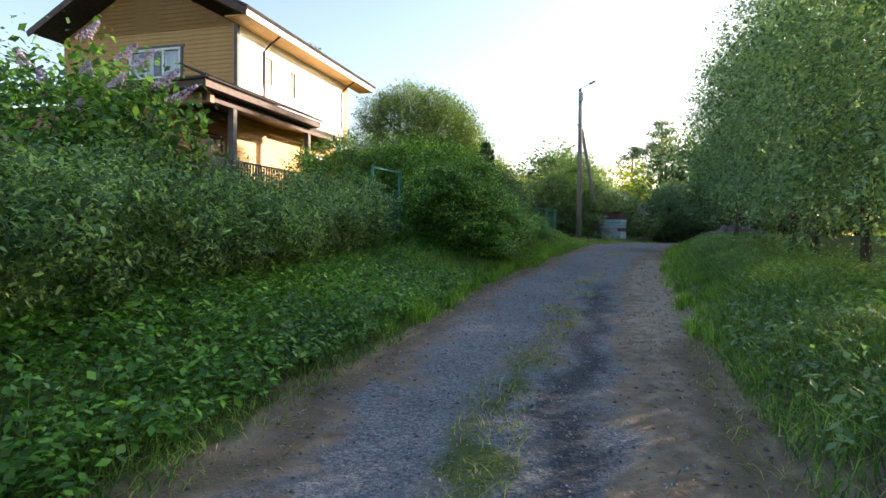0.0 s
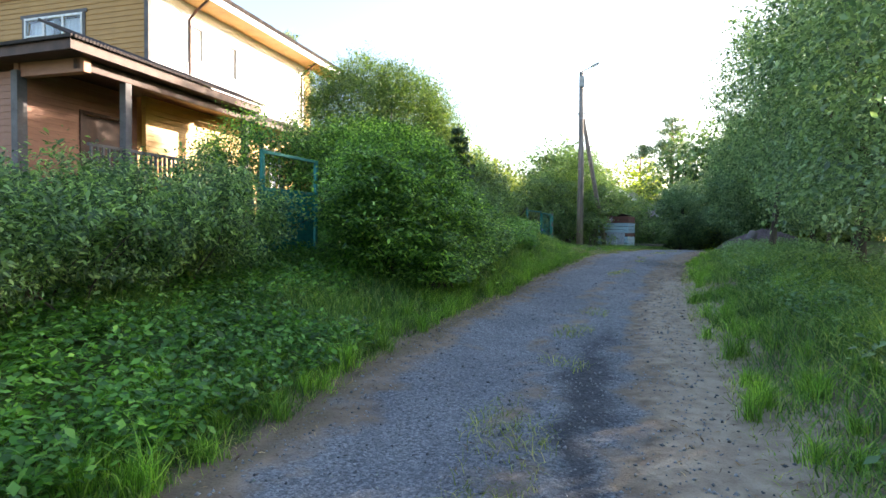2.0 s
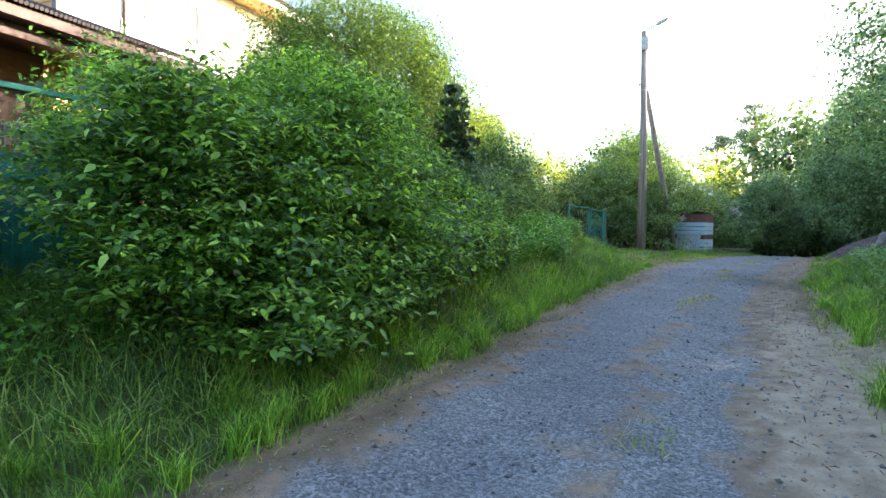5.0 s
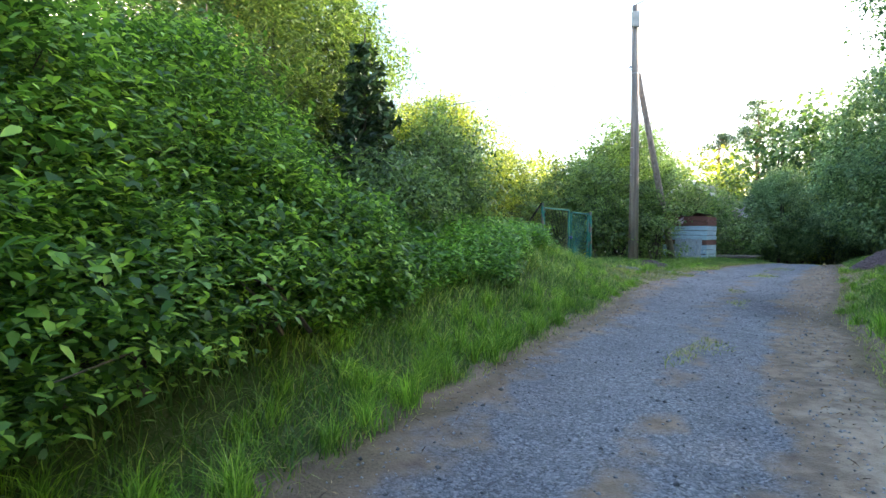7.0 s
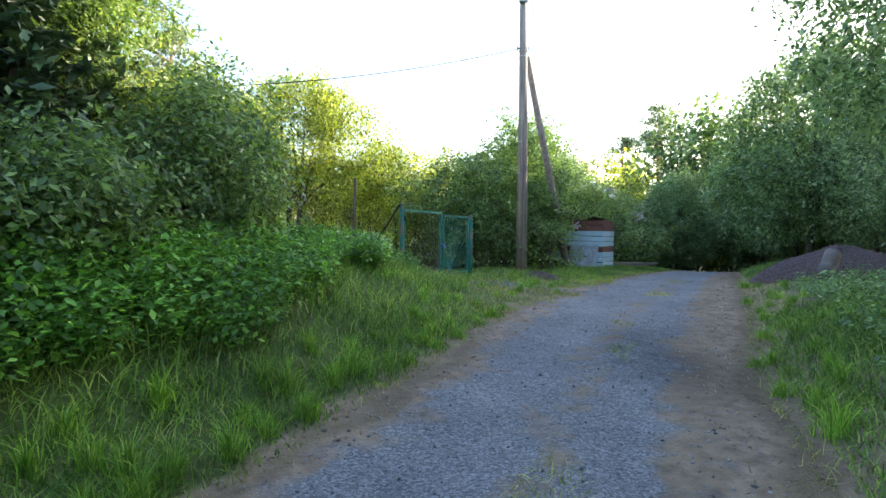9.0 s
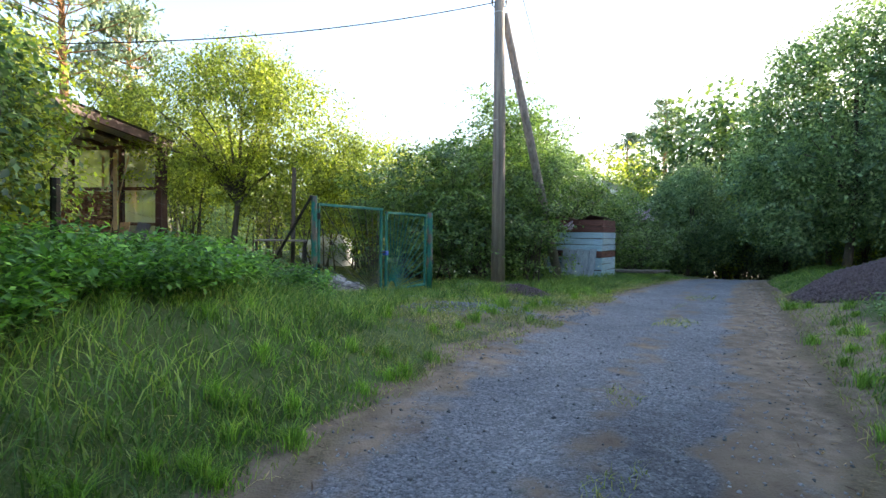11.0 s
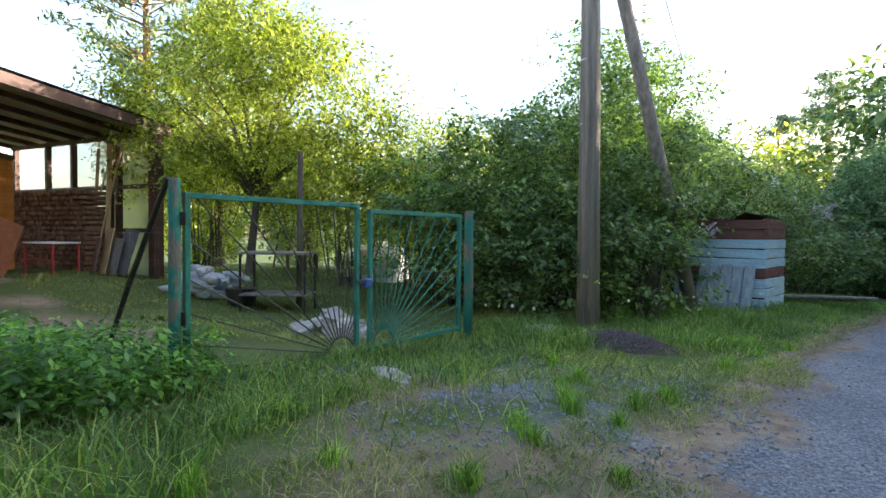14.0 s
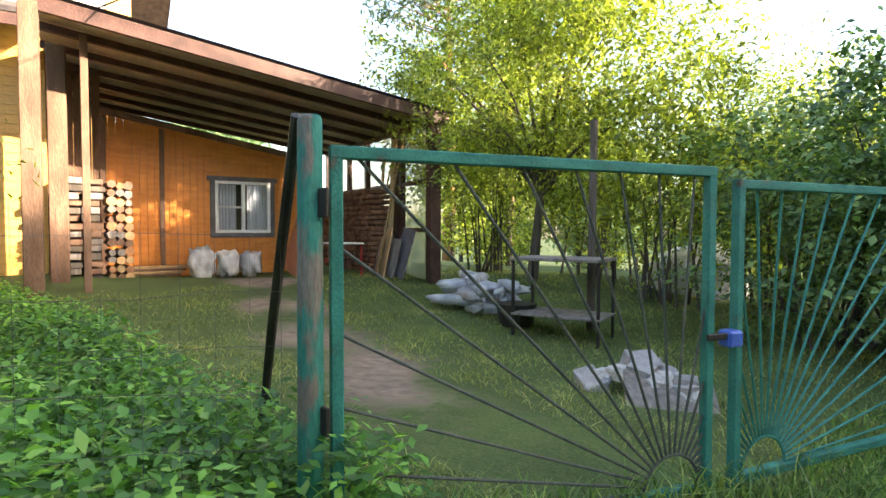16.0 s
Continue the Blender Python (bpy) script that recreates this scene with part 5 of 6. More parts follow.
# clipped hedge before the house, one bush every metre and a half
for k, (x, y, h) in enumerate(((-4.0, 1.2, 1.2), (-3.7, 2.9, 1.22), (-3.4, 4.6, 1.26), (-3.1, 6.2, 1.3), (-2.85, 7.7, 1.32), (-2.55, 9.1, 1.36), (-2.2, 10.4, 1.38), (-1.95, 11.5, 1.36), (-4.6, 8.9, 1.3), (-4.0, 11.2, 1.3))):
    bush("hedge_bush", x, y, [(0, 0, h * 0.62, 0.95, 1.0, h * 0.42), (0.2, 0.5, h * 0.60, 0.8, 0.7, h * 0.46), (-0.2, -0.5, h * 0.66, 0.8, 0.7, h * 0.46)], 560, 32, 0.062, 0.38, LEAF_HEDGE, 100 + k, "dense trimmed spirea-like hedge bush with narrow leaves", "hedge", 0.10, "hedge before the house", 0.014, floor=0.25, up=0.6, relief=0.20, pointed=True)
# lilac in flower
bush("lilac", -4.7, 6.7, [(0, 0, 1.9, 1.0, 0.9, 0.9), (0.8, 0.1, 1.5, 0.8, 0.8, 0.7), (-0.9, -0.3, 1.9, 0.9, 0.9, 0.9), (0.1, -0.6, 1.3, 0.9, 0.7, 0.7), (1.2, 0, 2.0, 0.45, 0.45, 0.45)], 520, 18, 0.10, 0.62, LEAF_BUSH, 201, "lilac bush with pale violet flower heads", "lilac", 0.2, "", 0.03, floor=0.3)


def lilac_flowers(root_x, root_y, spots, seed):
    rng = np.random.default_rng(seed)
    for s in spots:
        r = thing("lilac_panicle", root_x + s[0], root_y + s[1], gz(root_x, root_y) + s[2], 0, "pale violet lilac flower head on its bush", "flower", "lilac flowers")
        n = 160
        t = rng.uniform(0, 1, n)
        a = rng.uniform(0, 6.283, n)
        rr = 0.085 * (1 - t * 0.75)
        pos = np.stack([np.cos(a) * rr + t * (s[3] * 3 + 0.05), np.sin(a) * rr - 0.05 * t, t * 0.16], 1)
        nr = np.stack([np.cos(a), np.sin(a), np.full(n, 0.3)], 1)
        nr /= np.linalg.norm(nr, axis=1, keepdims=True)
        v, f = leaf_arrays(pos, nr, 0.03, 0.9, rng)
        o = new("panicle", quick_mesh("panicle", v, f, FLOWER))
        o["kind"] = "stuff"
        o.parent = r


lilac_flowers(-4.7, 6.7, [(0.65, -0.5, 2.85, 0.05), (1.07, -0.5, 2.62, 0.05), (1.23, -0.5, 2.55, 0.06), (1.6, -0.4, 2.2, 0.08), (0.6, -0.6, 2.0, 0.03), (0.3, -0.6, 2.3, -0.03), (0.97, -0.5, 2.3, 0.04), (0.1, -0.6, 2.5, -0.04), (1.5, -0.5, 2.35, 0.06), (0.75, -0.6, 2.4, 0.0)], 5)

# shrubs round the small gate, and the long thicket along the left edge
bush("shrub", -3.1, 16.4, [(0, 0, 1.7, 1.0, 0.9, 0.8), (-0.9, 0.6, 1.5, 0.8, 0.8, 0.7), (1.0, 0.6, 1.8, 0.9, 0.9, 0.8)], 700, 22, 0.075, 0.5, LEAF_BUSH, 301, "spreading garden shrub before the porch", "bush", 0.16)
for k, (x, y, h) in enumerate(((0.3, 25.0, 2.6), (-0.9, 24.2, 2.9))):
    bush("sunlit_shrub", x, y, [(0, 0, h * 0.55, 1.0, 0.9, h * 0.4), (0.3, -0.4, h * 0.4, 0.8, 0.7, h * 0.32), (-0.3, 0.2, h * 0.8, 0.6, 0.6, h * 0.22)], 420, 18, 0.08, 0.5, LEAF_SUNLIT, 350 + k, "shrub beside the spruce with sunlight put into its yellow-green", "bush", 0.18, "sunlit shrubs", 0.02, floor=0.1)
THICKET = [(0.0, 15.5, 2.9, 1.2), (0.35, 16.9, 2.8, 1.2), (0.8, 14.7, 2.2, 0.85), (0.4, 18.2, 2.2, 0.85), (-1.0, 17.4, 3.2, 1.3), (0.35, 13.7, 1.9, 0.85), (-1.2, 19.6, 3.3, 1.4), (1.3, 16.5, 1.5, 0.7), (1.3, 14.7, 1.2, 0.7), (1.6, 15.9, 1.0, 0.6), (0.85, 13.0, 1.1, 0.65), (1.8, 17.4, 0.9, 0.55), (0.05, 12.95, 2.3, 0.72), (1.15, 13.9, 0.9, 0.55), (1.9, 16.9, 0.8, 0.5)]
for k, (x, y, h, r) in enumerate(THICKET):
    h *= 0.86
    lob = [(0, 0, h * 0.45, r, r, h * 0.42), (0.3 * r, -0.4 * r, h * 0.35, r * 0.8, r * 0.8, h * 0.33), (-0.2 * r, 0.4 * r, h * 0.72, r * 0.75, r * 0.75, h * 0.28), (0.1, -0.1, h * 0.8, r * 0.5, r * 0.5, h * 0.2), (0.35 * r, -0.3 * r, h * 0.17, r * 0.8, r * 0.8, h * 0.2)]
    bush("thicket_bush", x, y, lob, 1050 if h > 1.5 else 500, 24, 0.066, 0.52, LEAF_BUSH, 310 + k, "dense fresh green wild shrub at the edge of the track", "bush", 0.17, "thicket along the track", 0.02, floor=0.08, pointed=True, relief=0.22, flat=1.0)
for k, (x, y, h, r) in enumerate(((2.6, 19.3, 1.2, 0.7), (2.9, 21.2, 2.0, 0.85), (2.8, 22.3, 2.5, 0.95), (2.3, 23.4, 2.7, 1.0), (2.4, 22.9, 2.5, 0.9), (1.2, 24.0, 3.0, 1.1))):
    lob = [(0, 0, h * 0.45, r, r, h * 0.42), (0.3 * r, -0.4 * r, h * 0.35, r * 0.8, r * 0.8, h * 0.33), (-0.2 * r, 0.4 * r, h * 0.72, r * 0.75, r * 0.75, h * 0.28)]
    bush("thicket_bush", x - 0.6, y, lob, 650, 20, 0.072, 0.5, LEAF_SUNLIT if k > 2 else LEAF_DARK, 330 + k, "yellow-green shrub beside the spruces" if k > 2 else "dark green shrub under the spruces", "bush", 0.17, "thicket along the track", 0.02, floor=0.1)

# round willow behind the thicket
bush("globe_willow", -1.1, 21.3, [(0.1, 0, 3.0, 2.4, 2.4, 2.1), (-0.7, 0.2, 3.1, 1.8, 1.8, 1.85), (1.0, -0.1, 3.1, 1.65, 1.7, 1.6), (0.1, -0.3, 3.4, 1.8, 1.8, 1.65)], 5600, 22, 0.085, 0.30, LEAF_GLOBE, 401, "broad round-crowned willow with fine narrow leaves", "tree", 0.13, "", 0.13, trunk=2.0, up=0.9, lumps=0, relief=0.05)


def spruce(x, y, h, r, seed, label="dark spruce with drooping boughs", material=None):
    """A trunk, whorls of boughs and needles along them."""
    z = gz(x, y)
    root = thing("spruce", x, y, z, 0, label, "spruce")
    rng = np.random.default_rng(seed)
    bm = bmesh.new()
    tube(bm, [(0, 0, -0.2), (0, 0, h * 0.5), (0, 0, h)], [0.02 * h + 0.02, 0.012 * h, 0.01], 8)
    pos, nr = [], []
    zz = 0.35
    while zz < h * 0.98:
        f = 1 - zz / h
        n = 6 if f > 0.2 else 4
        a0 = rng.uniform(0, 6)
        for k in range(n):
            a = a0 + k * 6.283 / n + rng.normal() * 0.15
            L = r * f ** 0.8 * rng.uniform(0.75, 1.1) + 0.12
            d = np.array([math.cos(a), math.sin(a), 0])
            pts = [np.array([0, 0, zz]) + d * L * t + np.array([0, 0, -0.22 * L * math.sin(t * 2.2) + 0.10 * L * t * t]) for t in (0, 0.35, 0.7, 1.0)]
            tube(bm, [Vector(p) for p in pts], [0.018, 0.013, 0.008, 0.003], 4, False)
            m = int(100 * L) + 20
            t = rng.uniform(0.12, 1.0, m)
            base = np.stack([np.interp(t, (0, 0.35, 0.7, 1.0), [p[i] for p in pts]) for i in range(3)], 1)
            side = np.array([-d[1], d[0], 0]) * rng.normal(size=(m, 1)) * (0.26 * L) * (1.1 - t[:, None])
            drop = -np.abs(rng.normal(size=m)) * 0.09
            base += side
            base[:, 2] += drop
            pos.append(base)
            q = rng.normal(size=(m, 3)) * 0.5 + np.array([0, 0, 0.8])
            nr.append(q / np.linalg.norm(q, axis=1, keepdims=True))
        zz += 0.24 + 0.012 * h * f
    part("trunk", bm, BARK, root)
    v, t = leaf_arrays(np.concatenate(pos), np.concatenate(nr), 0.15, 0.42, rng)
    o = new("foliage", quick_mesh("foliage", v, t, material or NEEDLE))
    o.parent = root
    return root


spruce(1.5, 19.8, 3.1, 0.85, 11)
spruce(-0.3, 18.7, 3.2, 1.2, 12)
spruce(0.6, 21.6, 4.5, 1.6, 13)

# trees of the yard
bush("yard_tree", 0.25, 34.3, [(0, 0, 3.9, 2.3, 2.0, 1.6), (-2.0, 0.3, 3.8, 1.7, 1.6, 1.4), (2.0, -0.3, 3.7, 1.6, 1.6, 1.4), (0.2, 0, 5.0, 1.5, 1.5, 0.9), (-1.4, -0.5, 2.6, 1.4, 1.3, 1.1), (1.7, 0, 2.4, 1.4, 1.3, 1.1), (0.2, 0.9, 2.3, 1.2, 1.0, 0.8), (-2.9, 0.2, 3.0, 1.0, 1.0, 0.9), (2.9, 0, 3.0, 0.9, 0.9, 0.8), (-0.9, 0, 5.2, 0.8, 0.8, 0.7), (1.2, 0, 5.0, 0.8, 0.8, 0.6)], 3000, 20, 0.10, 0.45, LEAF_SUNLIT, 501, "young tree with backlight put into its bright yellow-green leaves", "tree", 0.17, "", 0.09, trunk=1.6, relief=0.12)
for k, (x, y, h) in enumerate(((2.6, 35.0, 2.6), (0.9, 35.6, 2.3), (-1.4, 35.2, 2.8), (4.0, 35.4, 3.2))):
    bush("sapling", x, y, [(0, 0, h * 0.5, 0.9, 0.8, h * 0.42), (0.5, -0.2, h * 0.7, 0.6, 0.6, h * 0.3), (-0.5, 0.2, h * 0.8, 0.5, 0.5, h * 0.25)], 300, 14, 0.09, 0.5, LEAF_SUNLIT, 540 + k, "thin yellow-green sapling at the back of the yard", "bush", 0.2, "yard saplings", 0.03, floor=0.2)
bush("yard_tree", -3.6, 39.0, [(0, 0, 4.2, 2.2, 2.2, 2.0), (-1.5, 0.3, 3.4, 1.9, 1.7, 1.6), (1.6, -0.3, 3.2, 1.8, 1.7, 1.5)], 1200, 20, 0.10, 0.45, LEAF_SUNLIT, 502, "bright yellow-green tree behind the shed", "tree", 0.2, "", 0.09, trunk=1.6)
bush("yard_tree", 3.8, 38.5, [(0, 0, 3.0, 2.0, 1.8, 1.7), (-1.2, 0.3, 2.0, 1.5, 1.4, 1.5), (1.6, -0.3, 2.2, 1.5, 1.4, 1.5)], 1300, 20, 0.09, 0.45, LEAF_SUNLIT, 503, "bright yellow-green tree behind the yard", "tree", 0.2, "", 0.07, trunk=1.0)
# thicket behind gate and pole
for k, (x, y, h, r) in enumerate(((7.9, 34.9, 5.6, 1.7), (9.2, 36.6, 5.5, 1.8), (5.4, 33.6, 3.6, 1.5), (6.9, 33.0, 3.6, 1.4), (6.9, 35.6, 4.2, 1.7), (7.2, 32.0, 2.4, 0.9), (8.5, 32.8, 2.9, 0.85), (11.6, 38.2, 3.6, 1.5), (13.4, 40.2, 3.2, 1.5))):
    lob = [(0, 0, h * 0.48, r, r, h * 0.44), (0.4 * r, -0.4 * r, h * 0.32, r * 0.85, r * 0.85, h * 0.3), (-0.4 * r, -0.2 * r, h * 0.38, r * 0.85, r * 0.85, h * 0.34), (0.1, 0.1, h * 0.82, r * 0.6, r * 0.6, h * 0.2)]
    bush("lilac_thicket_bush", x, y, lob, int(330 * r * h / 2.4), 22, 0.088, 0.6, LEAF_DARK, 520 + k, "dark green lilac-like bush behind the gate and pole", "bush", 0.15, "thicket behind the pole", 0.025, floor=0.1, relief=0.24, flat=0.6)

# trees on the right of the track
RT = [(4.6, -1.5, 6.5), (5.2, 1.6, 7.0), (6.3, 4.6, 7.5), (7.3, 7.6, 7.5), (8.2, 10.6, 7.0), (9.2, 13.6, 7.6), (10.6, 16.6, 8.6), (12.4, 19.4, 9.4), (14.8, 22.4, 9.2), (17.3, 25.6, 8.6), (18.6, 29.4, 7.6), (20.4, 33.4, 6.5), (23.0, 37.0, 6.5), (11.2, 9.5, 8.5), (13.5, 14.5, 8.5), (8.6, 2.4, 8.5)]
bush("alder", 11.7, 22.0, [(0, 0, 4.6, 1.9, 1.9, 2.1), (-0.6, -0.5, 3.3, 1.3, 1.3, 1.2), (0.8, 0.6, 3.6, 1.5, 1.5, 1.6), (-0.3, 0.2, 6.0, 1.3, 1.3, 1.4)], 1500, 22, 0.09, 0.5, LEAF_ALDER, 650, "tall leafy alder leaning over the verge", "tree", 0.2, "trees on the far verge", 0.09, trunk=2.2, up=0.2, floor=1.5)
for k, (x, y, h) in enumerate(RT):
    r = 2.1 if k < 13 else 2.6
    lob = [(0, 0, h * 0.55, r, r, h * 0.38), (-0.5, -0.8, h * 0.38, r * 0.85, r * 0.8, h * 0.26), (-0.3, 0.9, h * 0.45, r * 0.85, r * 0.85, h * 0.28), (0.3, 0.2, h * 0.8, r * 0.65, r * 0.65, h * 0.2), (-0.9, 0.1, h * 0.24, r * 0.6, r * 0.7, h * 0.15)]
    bush("alder" if k % 3 else "willow_tree", x, y, lob, 1500 if k < 9 else 950, 22, 0.09, 0.5, LEAF_ALDER if k % 2 else LEAF_WILLOW, 600 + k, "tall leafy deciduous tree overhanging the verge", "tree", 0.22, "trees on the far verge", 0.08, trunk=1.5, up=0.2, floor=0.35)

# low growth where the track dips beyond the crest
for k, (x, y) in enumerate(((17.0, 50.5), (19.6, 49.5), (22.2, 48.3), (24.8, 46.8), (27.0, 45.0))):
    bush("crest_shrub", x, y, [(0, 0, 1.7, 1.6, 1.3, 1.7), (0.8, 0.3, 1.2, 1.2, 1.1, 1.2), (-0.8, -0.2, 1.3, 1.2, 1.1, 1.3)], 420, 14, 0.15, 0.55, LEAF_ALDER, 680 + k, "rounded green shrub where the track dips", "bush", 0.2, "shrubs beyond the crest", 0.04, floor=0.1)

# woods beyond the crest
near_wood = bush("woodland_tree", 19.5, 36.0, [(0, 0, 4.6, 2.8, 2.8, 3.2), (-1.2, 0.3, 3.2, 2.2, 2.0, 2.4), (1.4, -0.3, 3.4, 2.2, 2.0, 2.4), (0.3, 0, 6.8, 1.6, 1.6, 1.8)], 3600, 14, 0.125, 0.6, LEAF_ALDER, 703, "tall leafy tree of the wood beside the crest", "tree", 0.2, "wood beyond the crest", 0.12, trunk=2.0, relief=0.08)
FAR = []
rf = random.Random(5)
for k in range(26):
    t = k / 25
    FAR.append((-26 + 84 * t + rf.uniform(-2, 2), 58 + 8 * math.sin(t * 7) + rf.uniform(-5, 8), rf.uniform(10.0, 12.8)))
far_a = bush("woodland_tree", 30, 62, [(0, 0, 4.6, 2.8, 2.8, 3.2), (-1.2, 0.3, 3.4, 2.2, 2.0, 2.4), (1.4, -0.3, 3.6, 2.2, 2.0, 2.4), (0.3, 0, 6.8, 1.6, 1.6, 1.8)], 340, 13, 0.27, 0.6, LEAF_FAR, 701, "leafy tree of the wood beyond the crest", "tree", 0.3, "wood beyond the crest", 0.12, trunk=2.0)
far_b = bush("woodland_tree", 22, 57, [(0, 0, 4.2, 2.4, 2.4, 3.0), (-1.4, 0.3, 3.0, 2.0, 2.0, 2.2), (1.2, -0.3, 4.6, 1.8, 1.8, 2.4)], 320, 13, 0.26, 0.6, LEAF_SUNLIT, 702, "tree in sunlit leaf colour of the wood beyond the crest", "tree", 0.3, "wood beyond the crest", 0.12, trunk=1.5)
for k, (x, y, h) in enumerate(FAR):
    o = copy_thing(far_b if k % 4 == 1 else far_a, pose(x, y, gz(x, y) - 0.2, 0, 0, 73 * k))
    s = h / 8.5
    o.scale = (s, s, s)
for k, (x, y) in enumerate(((17.5, 43), (20.5, 45.5), (24.5, 44), (28, 41), (15.5, 47), (12, 49), (7, 47), (2, 50), (31, 47), (-6, 50), (-12, 46), (-16, 36), (-18, 28), (9, 43), (27, 36), (30, 31), (27, 26), (24, 20), (21, 14), (18, 8), (15, 1))):
    o = copy_thing(far_b if k % 3 == 1 else near_wood, pose(x, y, gz(x, y) - 0.2, 0, 0, 51 * k))
    s = 0.62 + 0.12 * (k % 3)
    o.scale = (s, s, s)


for k, (x, y, h) in enumerate(((22.5, 44, 7.2), (25.5, 48, 7.6), (25.5, 41, 8.5), (21.5, 39.5, 7.2), (29, 44, 8.5), (28, 37, 9.5), (24.5, 35, 9.5), (31, 40, 9.5), (26, 31, 10), (32, 34, 12), (22.5, 29, 9.0), (27, 24, 10))):
    o = copy_thing(near_wood, pose(x, y, gz(x, y) - 0.2, 0, 0, 61 * k))
    s = h / 8.8
    o.scale = (s, s, s)
for k in range(12):
    x, y = 17.5 + 1.1 * k, 48.5 - 0.7 * k + (k % 2)
    o = copy_thing(far_a if k % 3 else far_b, pose(x, y, gz(x, y) - 0.6, 0, 0, 37 * k))
    o.scale = (0.5, 0.5, 0.45)
for k in range(22):
    t = k / 21
    x, y = -22 + 78 * t, 44 + 5 * math.sin(t * 9) + 3 * (k % 3) - 16 * max(0, t - 0.55)
    o = copy_thing(far_a if k % 3 else far_b, pose(x, y, gz(x, y) - 0.9, 0, 0, 37 * k))
    s = 0.40 + 0.06 * (k % 4)
    o.scale = (s * 1.2, s * 1.2, s)


def pine(x, y, h, crown, seed, label="tall pine with a bare reddish trunk and a loose crown", reach=0.17):
    z = gz(x, y)
    root = thing("pine", x, y, z, 0, label, "pine")
    rng = np.random.default_rng(seed)
    bm = bmesh.new()
    tube(bm, [(0, 0, -0.3), (0.15, 0, h * 0.4), (-0.1, 0.1, h * 0.75), (0, 0, h)], [0.022 * h, 0.016 * h, 0.010 * h, 0.02], 10)
    pos = []
    for k in range(54):
        f = rng.uniform(0, 1)
        zz = h * (1 - crown + crown * f * 0.98)
        a = rng.uniform(0, 6.283)
        L = (0.25 + 0.75 * math.sin(math.pi * min(1, 0.25 + 0.75 * f))) * h * reach * rng.uniform(0.6, 1.15)
        d = np.array([math.cos(a), math.sin(a), 0.35])
        p = np.array([0, 0, zz])
        tip = p + d * L
        tube(bm, [Vector(p), Vector(p + d * L * 0.5 + np.array([0, 0, -0.1])), Vector(tip)], [0.05, 0.03, 0.01], 5, False)
        for q in (0.55, 0.8, 1.0):
            c = p + d * L * q
            m = 26
            pos.append(c + rng.normal(size=(m, 3)) * np.array([0.33, 0.33, 0.14]) * h / 14)
    part("trunk", bm, BARK_PINE, root)
    pos = np.concatenate(pos)
    q = rng.normal(size=pos.shape) + np.array([0, 0, 0.6])
    q /= np.linalg.norm(q, axis=1, keepdims=True)
    v, t = leaf_arrays(pos, q, 0.34 * h / 14, 0.32, rng)
    o = new("foliage", quick_mesh("foliage", v, t, NEEDLE_PINE))
    o.parent = root


pine(-13.6, 47.5, 16.5, 0.42, 31, reach=0.25)
pine(-11.5, 50.0, 14.5, 0.42, 32)
pine(31.5, 80.0, 19.0, 0.5, 33, "tall pine standing over the wood beyond the crest")
pine(28.0, 82.0, 15.5, 0.5, 34, "pine standing over the wood beyond the crest")
pine(14.0, 70.0, 11.5, 0.5, 35, "pine standing over the wood beyond the crest")


# ---- grass and herbs ----
def scatter(rng, n, x0, x1, y0, y1, keep):
    x, y = rng.uniform(x0, x1, n), rng.uniform(y0, y1, n)
    k = keep(x, y)
    x, y = x[k], y[k]
    return np.stack([x, y, ground(x, y)], 1)


